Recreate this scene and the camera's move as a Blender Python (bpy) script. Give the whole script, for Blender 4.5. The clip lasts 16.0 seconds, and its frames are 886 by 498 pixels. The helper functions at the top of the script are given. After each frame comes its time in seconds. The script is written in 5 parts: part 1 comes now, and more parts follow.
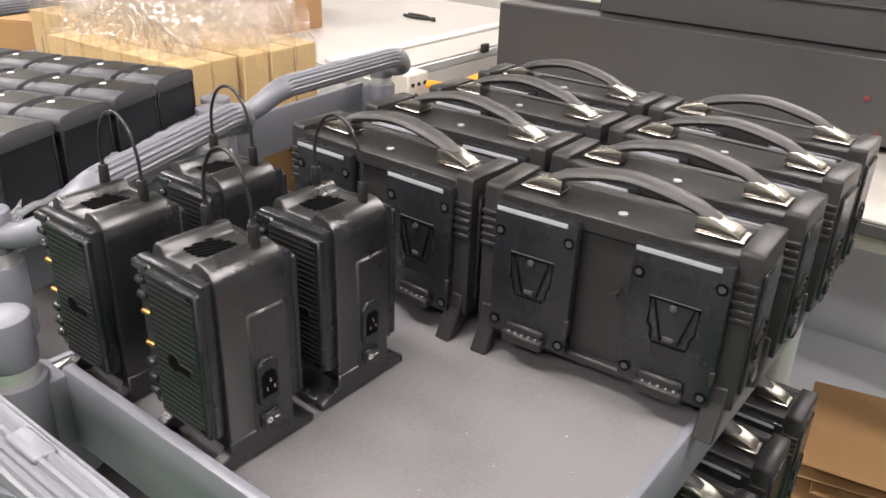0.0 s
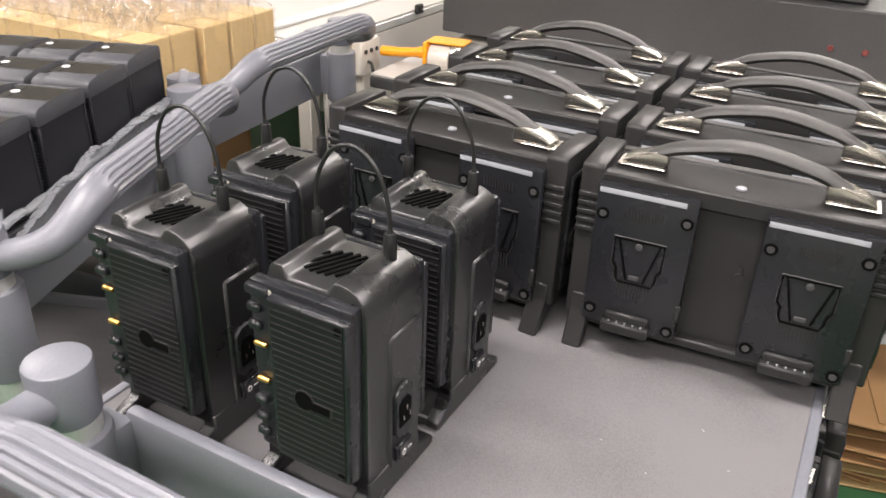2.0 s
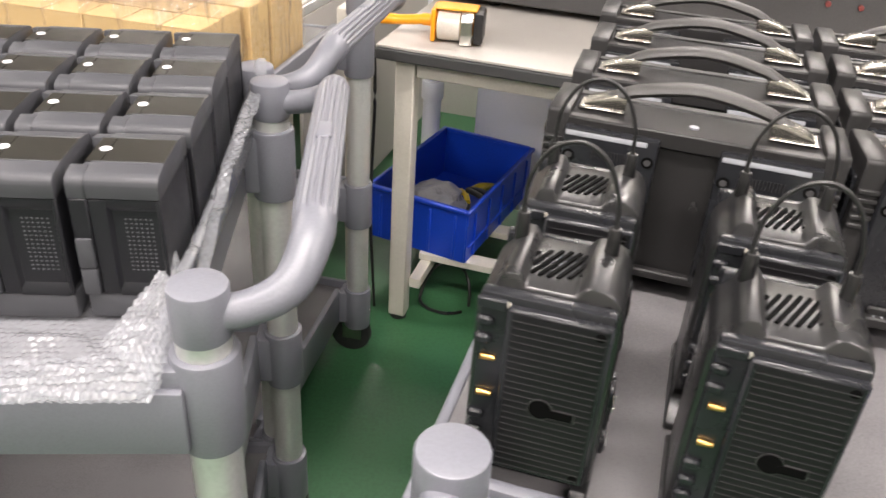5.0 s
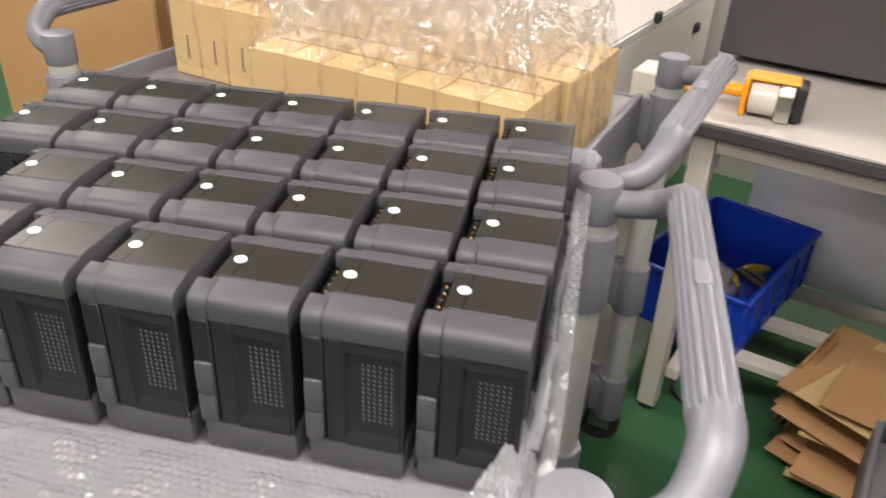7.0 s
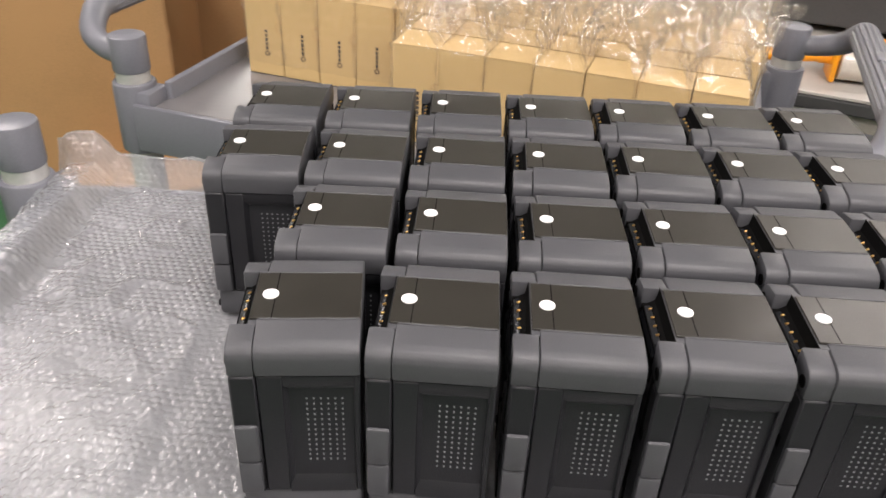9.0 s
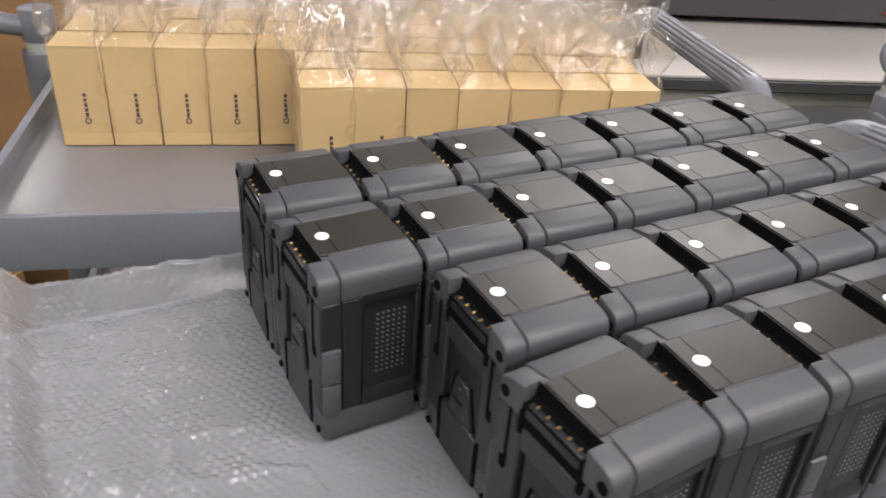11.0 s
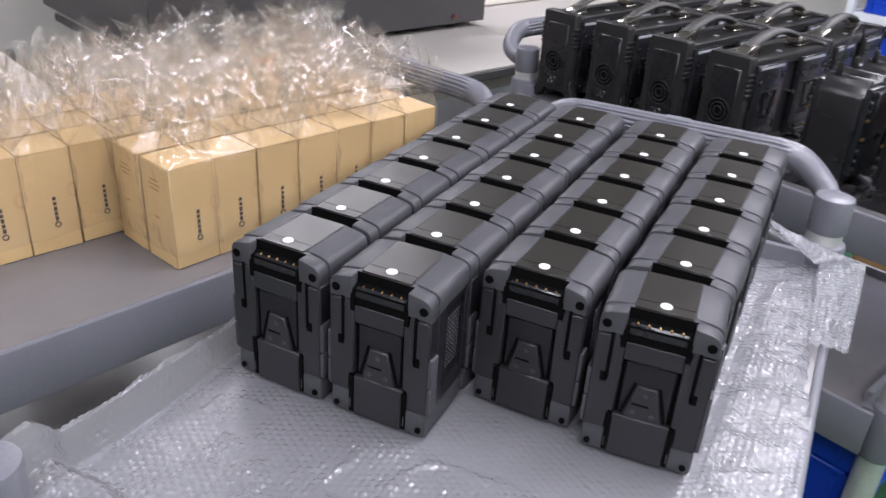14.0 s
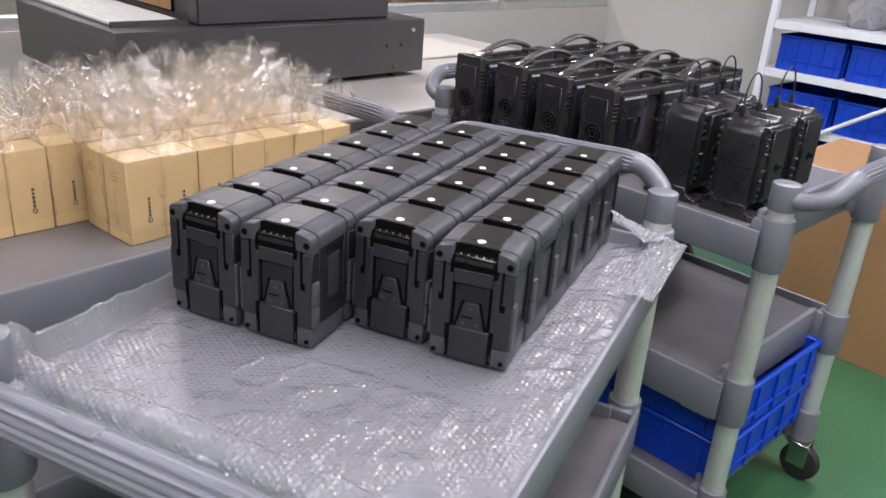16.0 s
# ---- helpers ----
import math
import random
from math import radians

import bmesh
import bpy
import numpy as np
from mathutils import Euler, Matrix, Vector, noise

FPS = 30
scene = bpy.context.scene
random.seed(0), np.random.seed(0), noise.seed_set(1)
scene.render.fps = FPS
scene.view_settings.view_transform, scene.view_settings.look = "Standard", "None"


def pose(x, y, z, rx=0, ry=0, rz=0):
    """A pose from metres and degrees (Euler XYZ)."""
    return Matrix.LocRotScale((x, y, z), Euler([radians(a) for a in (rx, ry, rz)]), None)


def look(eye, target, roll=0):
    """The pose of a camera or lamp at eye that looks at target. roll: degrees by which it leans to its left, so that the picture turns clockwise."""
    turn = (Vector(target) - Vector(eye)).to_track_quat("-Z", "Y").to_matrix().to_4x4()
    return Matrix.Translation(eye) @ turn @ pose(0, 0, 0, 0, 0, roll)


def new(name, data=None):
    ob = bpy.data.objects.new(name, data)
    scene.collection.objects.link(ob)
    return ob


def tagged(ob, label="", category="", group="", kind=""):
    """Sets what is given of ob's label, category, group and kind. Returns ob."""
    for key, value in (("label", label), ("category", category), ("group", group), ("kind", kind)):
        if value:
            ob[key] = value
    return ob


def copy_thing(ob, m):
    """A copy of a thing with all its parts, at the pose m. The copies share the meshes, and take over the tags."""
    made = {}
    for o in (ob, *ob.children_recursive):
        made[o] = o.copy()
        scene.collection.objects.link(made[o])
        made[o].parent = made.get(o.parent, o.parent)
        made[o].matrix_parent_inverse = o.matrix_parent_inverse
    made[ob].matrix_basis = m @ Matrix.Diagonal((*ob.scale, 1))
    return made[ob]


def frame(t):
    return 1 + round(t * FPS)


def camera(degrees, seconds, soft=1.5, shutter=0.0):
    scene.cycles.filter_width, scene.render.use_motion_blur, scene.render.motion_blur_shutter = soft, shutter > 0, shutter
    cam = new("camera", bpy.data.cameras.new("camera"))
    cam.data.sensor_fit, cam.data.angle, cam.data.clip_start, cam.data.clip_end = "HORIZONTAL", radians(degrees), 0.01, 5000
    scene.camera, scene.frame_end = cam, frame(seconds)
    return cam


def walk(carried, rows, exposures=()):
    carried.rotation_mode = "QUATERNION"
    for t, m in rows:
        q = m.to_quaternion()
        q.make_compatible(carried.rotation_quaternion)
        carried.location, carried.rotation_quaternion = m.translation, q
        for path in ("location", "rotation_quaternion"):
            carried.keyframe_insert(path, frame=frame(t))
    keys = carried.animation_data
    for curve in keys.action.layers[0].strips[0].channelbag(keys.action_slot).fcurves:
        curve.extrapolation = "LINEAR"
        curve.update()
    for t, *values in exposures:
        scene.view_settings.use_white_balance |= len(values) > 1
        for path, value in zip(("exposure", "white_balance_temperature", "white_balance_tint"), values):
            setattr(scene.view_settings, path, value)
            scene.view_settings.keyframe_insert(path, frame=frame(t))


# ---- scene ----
cam = camera(57.9, 16.0, shutter=0.5)
PATH = [
    (0, (1.422, -1.132, 1.297), (0.895, 0.592, 0.429), 2.1),
    (0.5, (1.336, -1.138, 1.297), (0.899, 0.61, 0.429), 2.3),
    (1, (1.251, -1.15, 1.296), (0.887, 0.61, 0.417), 2.4),
    (1.5, (1.224, -1.139, 1.295), (0.923, 0.619, 0.39), 2.4),
    (2, (1.199, -1.095, 1.281), (0.964, 0.652, 0.337), 2.3),
    (2.5, (1.148, -1.019, 1.279), (1.002, 0.711, 0.286), 2.5),
    (3, (1.117, -0.989, 1.277), (1.054, 0.725, 0.248), 2.4),
    (3.2, (1.108, -0.986, 1.279), (1.082, 0.724, 0.241), 2.4),
    (5.3, (0.757, -1.02, 1.289), (0.915, 0.681, 0.248), 4.2),
    (5.5, (0.748, -1.013, 1.289), (0.86, 0.694, 0.252), 4.1),
    (6, (0.717, -0.988, 1.274), (0.688, 0.746, 0.278), 3.4),
    (6.5, (0.659, -0.915, 1.294), (0.476, 0.793, 0.271), 3.3),
    (7, (0.611, -0.83, 1.303), (0.292, 0.859, 0.281), 2.8),
    (7.5, (0.532, -0.779, 1.295), (0.173, 0.898, 0.267), 2.4),
    (8, (0.376, -0.771, 1.29), (0.079, 0.915, 0.255), 2.6),
    (8.5, (0.264, -0.771, 1.281), (0.076, 0.921, 0.231), 2.7),
    (9, (0.208, -0.758, 1.272), (0.162, 0.931, 0.203), 2.7),
    (9.5, (0.14, -0.701, 1.259), (0.294, 0.974, 0.177), 3.4),
    (10, (0.049, -0.663, 1.269), (0.389, 0.986, 0.189), 3.2),
    (10.2, (0.008, -0.658, 1.269), (0.455, 0.97, 0.197), 3.5),
    (12.3, (-0.324, -0.521, 1.278), (0.862, 0.746, 0.282), 3.8),
    (12.5, (-0.332, -0.519, 1.29), (0.903, 0.696, 0.291), 3.7),
    (13, (-0.365, -0.513, 1.293), (1.007, 0.56, 0.31), 3.8),
    (13.5, (-0.447, -0.459, 1.31), (1.042, 0.474, 0.354), 3.8),
    (14, (-0.53, -0.434, 1.314), (1.058, 0.363, 0.395), 3.8),
    (14.5, (-0.598, -0.438, 1.313), (1.05, 0.274, 0.432), 3.7),
    (15, (-0.657, -0.463, 1.315), (1.022, 0.221, 0.472), 4.0),
    (15.5, (-0.69, -0.566, 1.333), (0.993, 0.158, 0.53), 4.1),
    (16, (-0.733, -0.673, 1.326), (0.938, 0.104, 0.548), 4.2),
]
walk(cam, [(t, look(eye, target, roll)) for t, eye, target, roll in PATH],
     exposures=[(0, 0.2, 6450, 13), (1.5, 0.2, 6450, 13), (3, 0.4, 6500, 13), (5.5, 0.36, 6550, 13), (6.5, 0.18, 6600, 13), (7.5, -0.08, 6700, 13), (10, -0.2, 6400, 13), (12.5, -0.28, 5950, 15), (13.5, -0.28, 5750, 16), (14.5, -0.28, 5800, 17), (16, -0.27, 5920, 17)])


# ---- light ----
world = bpy.data.worlds.new("room_air")
scene.world = world
world.use_nodes = True
world.node_tree.nodes["Background"].inputs[0].default_value = (0.75, 0.78, 0.85, 1)
world.node_tree.nodes["Background"].inputs[1].default_value = 0.02
scene.cycles.transparent_max_bounces = 40


def tube_lamp(x, y, rz, power):
    """A ceiling lamp's light: a long soft strip under the diffuser."""
    d = bpy.data.lights.new("tube_light", "AREA")
    d.shape, d.size, d.size_y, d.energy, d.color = "RECTANGLE", 1.25, 0.28, power, (1.0, 0.925, 0.885)
    ob = new("tube_light", d)
    ob.matrix_basis = pose(x, y, 2.43, 0, 0, rz)
    return ob


LAMPS = [(2.0, 1.5), (-1.5, 1.3), (-1.3, -0.7), (0.6, -0.7), (2.5, -0.7), (-0.6, -2.3), (1.2, -2.3)]
for lx, ly in LAMPS:
    tube_lamp(lx, ly, -20, 32.5)
BACK_LAMPS = [(1.0, 3.5), (2.9, 2.8), (-0.9, 4.2)]
for lx, ly in BACK_LAMPS:
    tube_lamp(lx, ly, -20, 22)


# ---- materials ----
def material(name, color, rough=0.5, metal=0.0, var=0.12, scale=8.0, fine=180.0, bump=0.15, bump_scale=None,
             tint=None, spec=0.5, coat=0.0, rough_var=0.1):
    """A surface with blotches, fine grain, uneven gloss and a fine relief, at real size (object space, metres)."""
    m = bpy.data.materials.new(name)
    m.use_nodes = True
    nt = m.node_tree
    n, l = nt.nodes, nt.links
    p = n["Principled BSDF"]
    tc = n.new("ShaderNodeTexCoord")
    big, small = n.new("ShaderNodeTexNoise"), n.new("ShaderNodeTexNoise")
    big.inputs["Scale"].default_value, big.inputs["Detail"].default_value = scale, 5
    small.inputs["Scale"].default_value, small.inputs["Detail"].default_value = fine, 2
    info = n.new("ShaderNodeObjectInfo")
    add_v = n.new("ShaderNodeVectorMath")
    add_v.operation = "MULTIPLY_ADD"
    add_v.inputs[1].default_value = (1, 1, 1)
    l.new(tc.outputs["Object"], add_v.inputs[0])
    comb = n.new("ShaderNodeCombineXYZ")
    ten = n.new("ShaderNodeMath")
    ten.operation, ten.inputs[1].default_value = "MULTIPLY", 7.3
    l.new(info.outputs["Random"], ten.inputs[0])
    for i in range(3):
        l.new(ten.outputs[0], comb.inputs[i])
    l.new(comb.outputs[0], add_v.inputs[2])
    for t in (big, small):
        l.new(add_v.outputs[0], t.inputs["Vector"])
    mixn = n.new("ShaderNodeMath")
    mixn.operation = "MULTIPLY_ADD"
    mixn.inputs[1].default_value = 0.75
    l.new(small.outputs["Fac"], mixn.inputs[0])
    l.new(big.outputs["Fac"], mixn.inputs[2])
    ramp = n.new("ShaderNodeMapRange")
    ramp.inputs["From Min"].default_value, ramp.inputs["From Max"].default_value = 0.4, 0.95
    l.new(mixn.outputs[0], ramp.inputs["Value"])
    mix = n.new("ShaderNodeMix")
    mix.data_type = "RGBA"
    lo = [c * (1 - var) for c in color]
    hi = [min(1, c * (1 + var)) for c in color] if tint is None else tint
    mix.inputs[6].default_value, mix.inputs[7].default_value = (*lo, 1), (*hi, 1)
    l.new(ramp.outputs[0], mix.inputs[0])
    l.new(mix.outputs[2], p.inputs["Base Color"])
    rr = n.new("ShaderNodeMapRange")
    rr.inputs["To Min"].default_value, rr.inputs["To Max"].default_value = max(0.02, rough - rough_var), min(1, rough + rough_var)
    l.new(big.outputs["Fac"], rr.inputs["Value"])
    l.new(rr.outputs[0], p.inputs["Roughness"])
    p.inputs["Metallic"].default_value = metal
    p.inputs["Specular IOR Level"].default_value = spec
    p.inputs["Coat Weight"].default_value = coat
    if bump:
        b = n.new("ShaderNodeBump")
        b.inputs["Strength"].default_value, b.inputs["Distance"].default_value = bump, 0.002
        if bump_scale:
            bt = n.new("ShaderNodeTexNoise")
            bt.inputs["Scale"].default_value = bump_scale
            l.new(add_v.outputs[0], bt.inputs["Vector"])
            l.new(bt.outputs["Fac"], b.inputs["Height"])
        else:
            l.new(small.outputs["Fac"], b.inputs["Height"])
        l.new(b.outputs["Normal"], p.inputs["Normal"])
    return m


M_CART = material("cart_grey_plastic", (0.15, 0.153, 0.175), 0.36, var=0.1, scale=5, bump=0.12, fine=400)
M_TRAY = material("tray_grey_plastic", (0.117, 0.112, 0.116), 0.21, var=0.15, scale=7, bump=0.015, fine=700, rough_var=0.11, tint=(0.17, 0.164, 0.168))
M_ALU = material("brushed_aluminium", (0.60, 0.60, 0.58), 0.42, 0.6, var=0.1, scale=14, bump=0.08)
M_SHELL = material("battery_grey_shell", (0.051, 0.052, 0.058), 0.48, var=0.1, scale=20, bump=0.1, fine=900, spec=0.42)
M_MID = material("battery_charcoal_plastic", (0.0125, 0.0127, 0.0150), 0.40, var=0.15, scale=22, bump=0.12, fine=900, spec=0.26)
M_FACE = material("battery_mount_plastic", (0.0205, 0.0210, 0.0236), 0.42, var=0.15, scale=22, bump=0.12, fine=900, spec=0.4)
M_PANEL = material("battery_top_label", (0.021, 0.0195, 0.0165), 0.33, var=0.1, scale=30, bump=0.05, fine=900, spec=0.3)
# Near-black that puts the shade of holes, slots and grooves into the colour.
M_HOLE_SHADE = material("hole_shade_black", (0.003, 0.003, 0.003), 0.8, bump=0, spec=0.05)
M_GOLD = material("gold_contact", (0.62, 0.37, 0.12), 0.3, 1.0, bump=0)
M_DOT = material("white_sticker", (0.78, 0.79, 0.8), 0.5, var=0.03, bump=0)
M_BLACK = material("charger_black_plastic", (0.0110, 0.0110, 0.0116), 0.29, var=0.2, scale=25, bump=0.12, fine=1200, spec=0.9)
M_CASE = material("station_black_case", (0.0225, 0.0219, 0.0219), 0.35, var=0.15, scale=12, bump=0.12, fine=800, spec=0.24)
M_PLATE = material("mount_plate_black", (0.0120, 0.0127, 0.0148), 0.27, var=0.15, scale=20, bump=0.1, fine=900, spec=0.45)
M_RIB = material("ribbed_black_plastic", (0.0105, 0.0103, 0.0112), 0.36, var=0.2, scale=20, bump=0.1, spec=0.22)
M_LINE = material("dull_grey_detail", (0.05, 0.049, 0.05), 0.42, var=0.3, scale=60, bump=0.05, spec=0.3)
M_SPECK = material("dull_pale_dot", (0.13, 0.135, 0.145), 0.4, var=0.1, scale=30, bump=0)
# Lighter than the ribs: edge highlights put into the colour.
M_RIDGE = material("painted_edge_glint", (0.024, 0.0235, 0.024), 0.4, var=0.3, scale=60, bump=0.05, spec=0.3)
M_STRIPE = material("label_strip_pale", (0.26, 0.27, 0.29), 0.35, var=0.08, scale=30, bump=0.05)
M_LEATHER = material("handle_leatherette", (0.038, 0.0365, 0.035), 0.46, var=0.15, scale=40, bump=0.3, fine=700)
M_CHROME = material("chrome", (0.48, 0.455, 0.41), 0.26, 1.0, var=0.03, bump=0, rough_var=0.03)
M_WIRE = material("black_cable", (0.012, 0.012, 0.012), 0.3, bump=0)
M_WHITE = material("white_print", (0.75, 0.75, 0.75), 0.5, var=0.03, bump=0)
M_BOX = material("kraft_carton", (0.56, 0.40, 0.185), 0.55, var=0.06, scale=9, bump=0.12, fine=500)
M_PRINT = material("black_print", (0.05, 0.04, 0.035), 0.6, bump=0)
M_CARTON = material("brown_cardboard", (0.40, 0.23, 0.10), 0.75, var=0.12, scale=6, bump=0.2, fine=350)
M_CARTON2 = material("dark_cardboard", (0.30, 0.17, 0.075), 0.75, var=0.12, scale=6, bump=0.2, fine=350)
M_FLOOR = material("green_epoxy", (0.032, 0.108, 0.045), 0.42, var=0.25, scale=2.5, bump=0.1, fine=120, coat=0.15)
M_WALL = material("white_wall_paint", (0.60, 0.58, 0.54), 0.75, var=0.05, scale=1.5, bump=0.1, fine=150)
# Ceiling is out of view; its grey is lowered to cut bounced fill.
M_CEIL = material("ceiling_low_bounce_grey", (0.27, 0.27, 0.27), 0.85, var=0.05, scale=2, bump=0.05)
M_TABLE = material("white_laminate", (0.45, 0.425, 0.39), 0.42, var=0.05, scale=3, bump=0.04)
M_EDGE = material("dark_edge_band", (0.05, 0.05, 0.05), 0.5, bump=0.05)
M_STEEL = material("cream_painted_steel", (0.58, 0.55, 0.48), 0.45, var=0.08, scale=6, bump=0.08)
M_MACHINE = material("machine_grey_enamel", (0.053, 0.0515, 0.0515), 0.42, var=0.14, scale=3, bump=0.25, fine=260)
M_BLUE = material("blue_crate_plastic", (0.005, 0.045, 0.42), 0.4, var=0.15, scale=6, bump=0.1)
M_ORANGE = material("orange_yellow_plastic", (0.85, 0.33, 0.01), 0.35, var=0.06, scale=20, bump=0.05)
M_YELLOW = material("yellow_rubber", (0.65, 0.48, 0.02), 0.5, bump=0.1)
M_RUBBER = material("black_rubber", (0.02, 0.02, 0.02), 0.6, bump=0.1)
M_GREYBAG = material("grey_plastic_bag", (0.25, 0.25, 0.26), 0.3, var=0.2, scale=30, bump=0.3)
M_RED = material("red_paint", (0.15, 0.03, 0.025), 0.4, bump=0.05)
M_ROLL = material("clear_tape_roll", (0.6, 0.55, 0.48), 0.2, var=0.1, bump=0.05, coat=0.5)
M_RACK = material("white_enamel_steel", (0.72, 0.74, 0.78), 0.4, var=0.04, bump=0.05)


def glow(name, color, strength):
    m = bpy.data.materials.new(name)
    m.use_nodes = True
    p = m.node_tree.nodes["Principled BSDF"]
    p.inputs["Base Color"].default_value = (*color, 1)
    p.inputs["Emission Color"].default_value = (*color, 1)
    p.inputs["Emission Strength"].default_value = strength
    return m


M_LAMP = glow("lamp_diffuser", (1.0, 0.96, 0.9), 9.0)


def film(name, clear, tint, rough, bump_scale, bump, milky, voronoi=False, gain=1.3, milk=(0.82, 0.82, 0.83)):
    """Thin clear plastic: mostly see-through, glossy, a little milky."""
    m = bpy.data.materials.new(name)
    m.use_nodes = True
    nt = m.node_tree
    n, l = nt.nodes, nt.links
    n.remove(n["Principled BSDF"])
    out = n["Material Output"]
    tr, gl, df = n.new("ShaderNodeBsdfTransparent"), n.new("ShaderNodeBsdfGlossy"), n.new("ShaderNodeBsdfDiffuse")
    tr.inputs[0].default_value = (*tint, 1)
    gl.inputs["Roughness"].default_value = rough
    df.inputs[0].default_value = (*milk, 1)
    tc, b = n.new("ShaderNodeTexCoord"), n.new("ShaderNodeBump")
    tex = n.new("ShaderNodeTexVoronoi" if voronoi else "ShaderNodeTexNoise")
    tex.inputs["Scale"].default_value = bump_scale
    if voronoi:
        tex.inputs["Randomness"].default_value = 0.6
    l.new(tc.outputs["Object"], tex.inputs["Vector"])
    wr = n.new("ShaderNodeTexNoise")
    wr.inputs["Scale"].default_value, wr.inputs["Detail"].default_value = 26.0 if not voronoi else 24.0, 5
    l.new(tc.outputs["Object"], wr.inputs["Vector"])
    b.inputs["Strength"].default_value, b.inputs["Distance"].default_value = bump, 0.004
    summ = n.new("ShaderNodeMath")
    summ.operation = "MULTIPLY_ADD"
    summ.inputs[1].default_value = -0.95 if voronoi else 1.0
    l.new(tex.outputs["Distance" if voronoi else "Fac"], summ.inputs[0])
    l.new(wr.outputs["Fac"], summ.inputs[2])
    l.new(summ.outputs[0], b.inputs["Height"])
    l.new(b.outputs[0], gl.inputs["Normal"])
    l.new(b.outputs[0], df.inputs["Normal"])
    lw, up, boost = n.new("ShaderNodeLayerWeight"), n.new("ShaderNodeMath"), n.new("ShaderNodeMath")
    lw.inputs["Blend"].default_value = 0.5
    l.new(b.outputs[0], lw.inputs["Normal"])
    up.operation, up.inputs[1].default_value = "POWER", 4.0
    l.new(lw.outputs["Facing"], up.inputs[0])
    boost.operation, boost.inputs[1].default_value, boost.use_clamp = "MULTIPLY_ADD", 0.8 * gain, True
    boost.inputs[2].default_value = 0.05 * gain + 1 - clear
    l.new(up.outputs[0], boost.inputs[0])
    mx, my = n.new("ShaderNodeMixShader"), n.new("ShaderNodeMixShader")
    mx.inputs[0].default_value = milky
    tl, half = n.new("ShaderNodeBsdfTranslucent"), n.new("ShaderNodeMixShader")
    tl.inputs[0].default_value = (*milk, 1)
    l.new(b.outputs[0], tl.inputs["Normal"])
    l.new(df.outputs[0], half.inputs[1])
    l.new(tl.outputs[0], half.inputs[2])
    l.new(tr.outputs[0], mx.inputs[1])
    l.new(half.outputs[0], mx.inputs[2])
    l.new(boost.outputs[0], my.inputs[0])
    l.new(mx.outputs[0], my.inputs[1])
    l.new(gl.outputs[0], my.inputs[2])
    l.new(my.outputs[0], out.inputs["Surface"])
    return m


# Bag's warm milk tint puts light bounced off the kraft boxes into the film.
M_BAG = film("clear_crinkled_bag", 1.0, (0.995, 0.99, 0.985), 0.055, 62, 0.55, 0.045, voronoi=True, gain=1.0, milk=(0.93, 0.88, 0.78))
M_WRAP = film("bubble_wrap", 1.0, (0.975, 0.98, 0.985), 0.18, 150, 0.45, 0.48, gain=1.4, milk=(0.53, 0.545, 0.585))
M_GLASS = film("window_glass", 0.98, (0.93, 0.95, 0.94), 0.03, 2, 0.0, 0.0)


# ---- mesh helpers ----
def merge(bm, other, m=None):
    if m is not None:
        other.transform(m)
    me = bpy.data.meshes.new("tmp")
    other.to_mesh(me)
    bm.from_mesh(me)
    bpy.data.meshes.remove(me)
    other.free()
    return bm


def box(bm, x, y, z, sx, sy, sz, bev=0.0, m=None, seg=1):
    """A block with its middle at x, y, z and rounded edges."""
    b = bmesh.new()
    bmesh.ops.create_cube(b, size=1)
    bmesh.ops.scale(b, vec=(sx, sy, sz), verts=b.verts)
    if bev:
        bmesh.ops.bevel(b, geom=list(b.edges), offset=min(bev, 0.45 * min(sx, sy, sz)), segments=seg, affect="EDGES", profile=0.5)
    bmesh.ops.translate(b, vec=(x, y, z), verts=b.verts)
    return merge(bm, b, m)


def rod(bm, p0, p1, r, seg=16, r2=None, bev=0.0):
    """A round bar from p0 to p1."""
    p0, p1 = Vector(p0), Vector(p1)
    b = bmesh.new()
    bmesh.ops.create_cone(b, cap_ends=True, segments=seg, radius1=r, radius2=r if r2 is None else r2, depth=(p1 - p0).length)
    if bev:
        rim = [e for e in b.edges if abs(e.verts[0].co.z - e.verts[1].co.z) < 1e-6]
        bmesh.ops.bevel(b, geom=rim, offset=bev, segments=2, affect="EDGES", profile=0.5)
    return merge(bm, b, Matrix.Translation((p0 + p1) / 2) @ (p1 - p0).to_track_quat("Z", "Y").to_matrix().to_4x4())


def sweep(bm, pts, r, seg=12, flutes=None, squash=1.0):
    """A tube along points; flutes = (first, last, depth) gives ribs over part of it."""
    pts = [Vector(p) for p in pts]
    rings = []
    up = Vector((0, 0, 1))
    for i, p in enumerate(pts):
        d = (pts[min(i + 1, len(pts) - 1)] - pts[max(i - 1, 0)]).normalized()
        side = d.cross(up)
        side = side.normalized() if side.length > 1e-3 else Vector((1, 0, 0))
        nrm = side.cross(d).normalized()
        ring = []
        for k in range(seg):
            a = 2 * math.pi * k / seg
            rr = r[i] if isinstance(r, (list, tuple)) else r
            if flutes and flutes[0] <= i <= flutes[1] and k % 3 == 0:
                rr -= flutes[2]
            ring.append(bm.verts.new(p + side * math.cos(a) * rr + nrm * math.sin(a) * rr * squash))
        rings.append(ring)
    for a, b in zip(rings, rings[1:]):
        for k in range(seg):
            bm.faces.new((a[k], a[(k + 1) % seg], b[(k + 1) % seg], b[k]))
    bm.faces.new(rings[0][::-1])
    bm.faces.new(rings[-1])
    return bm


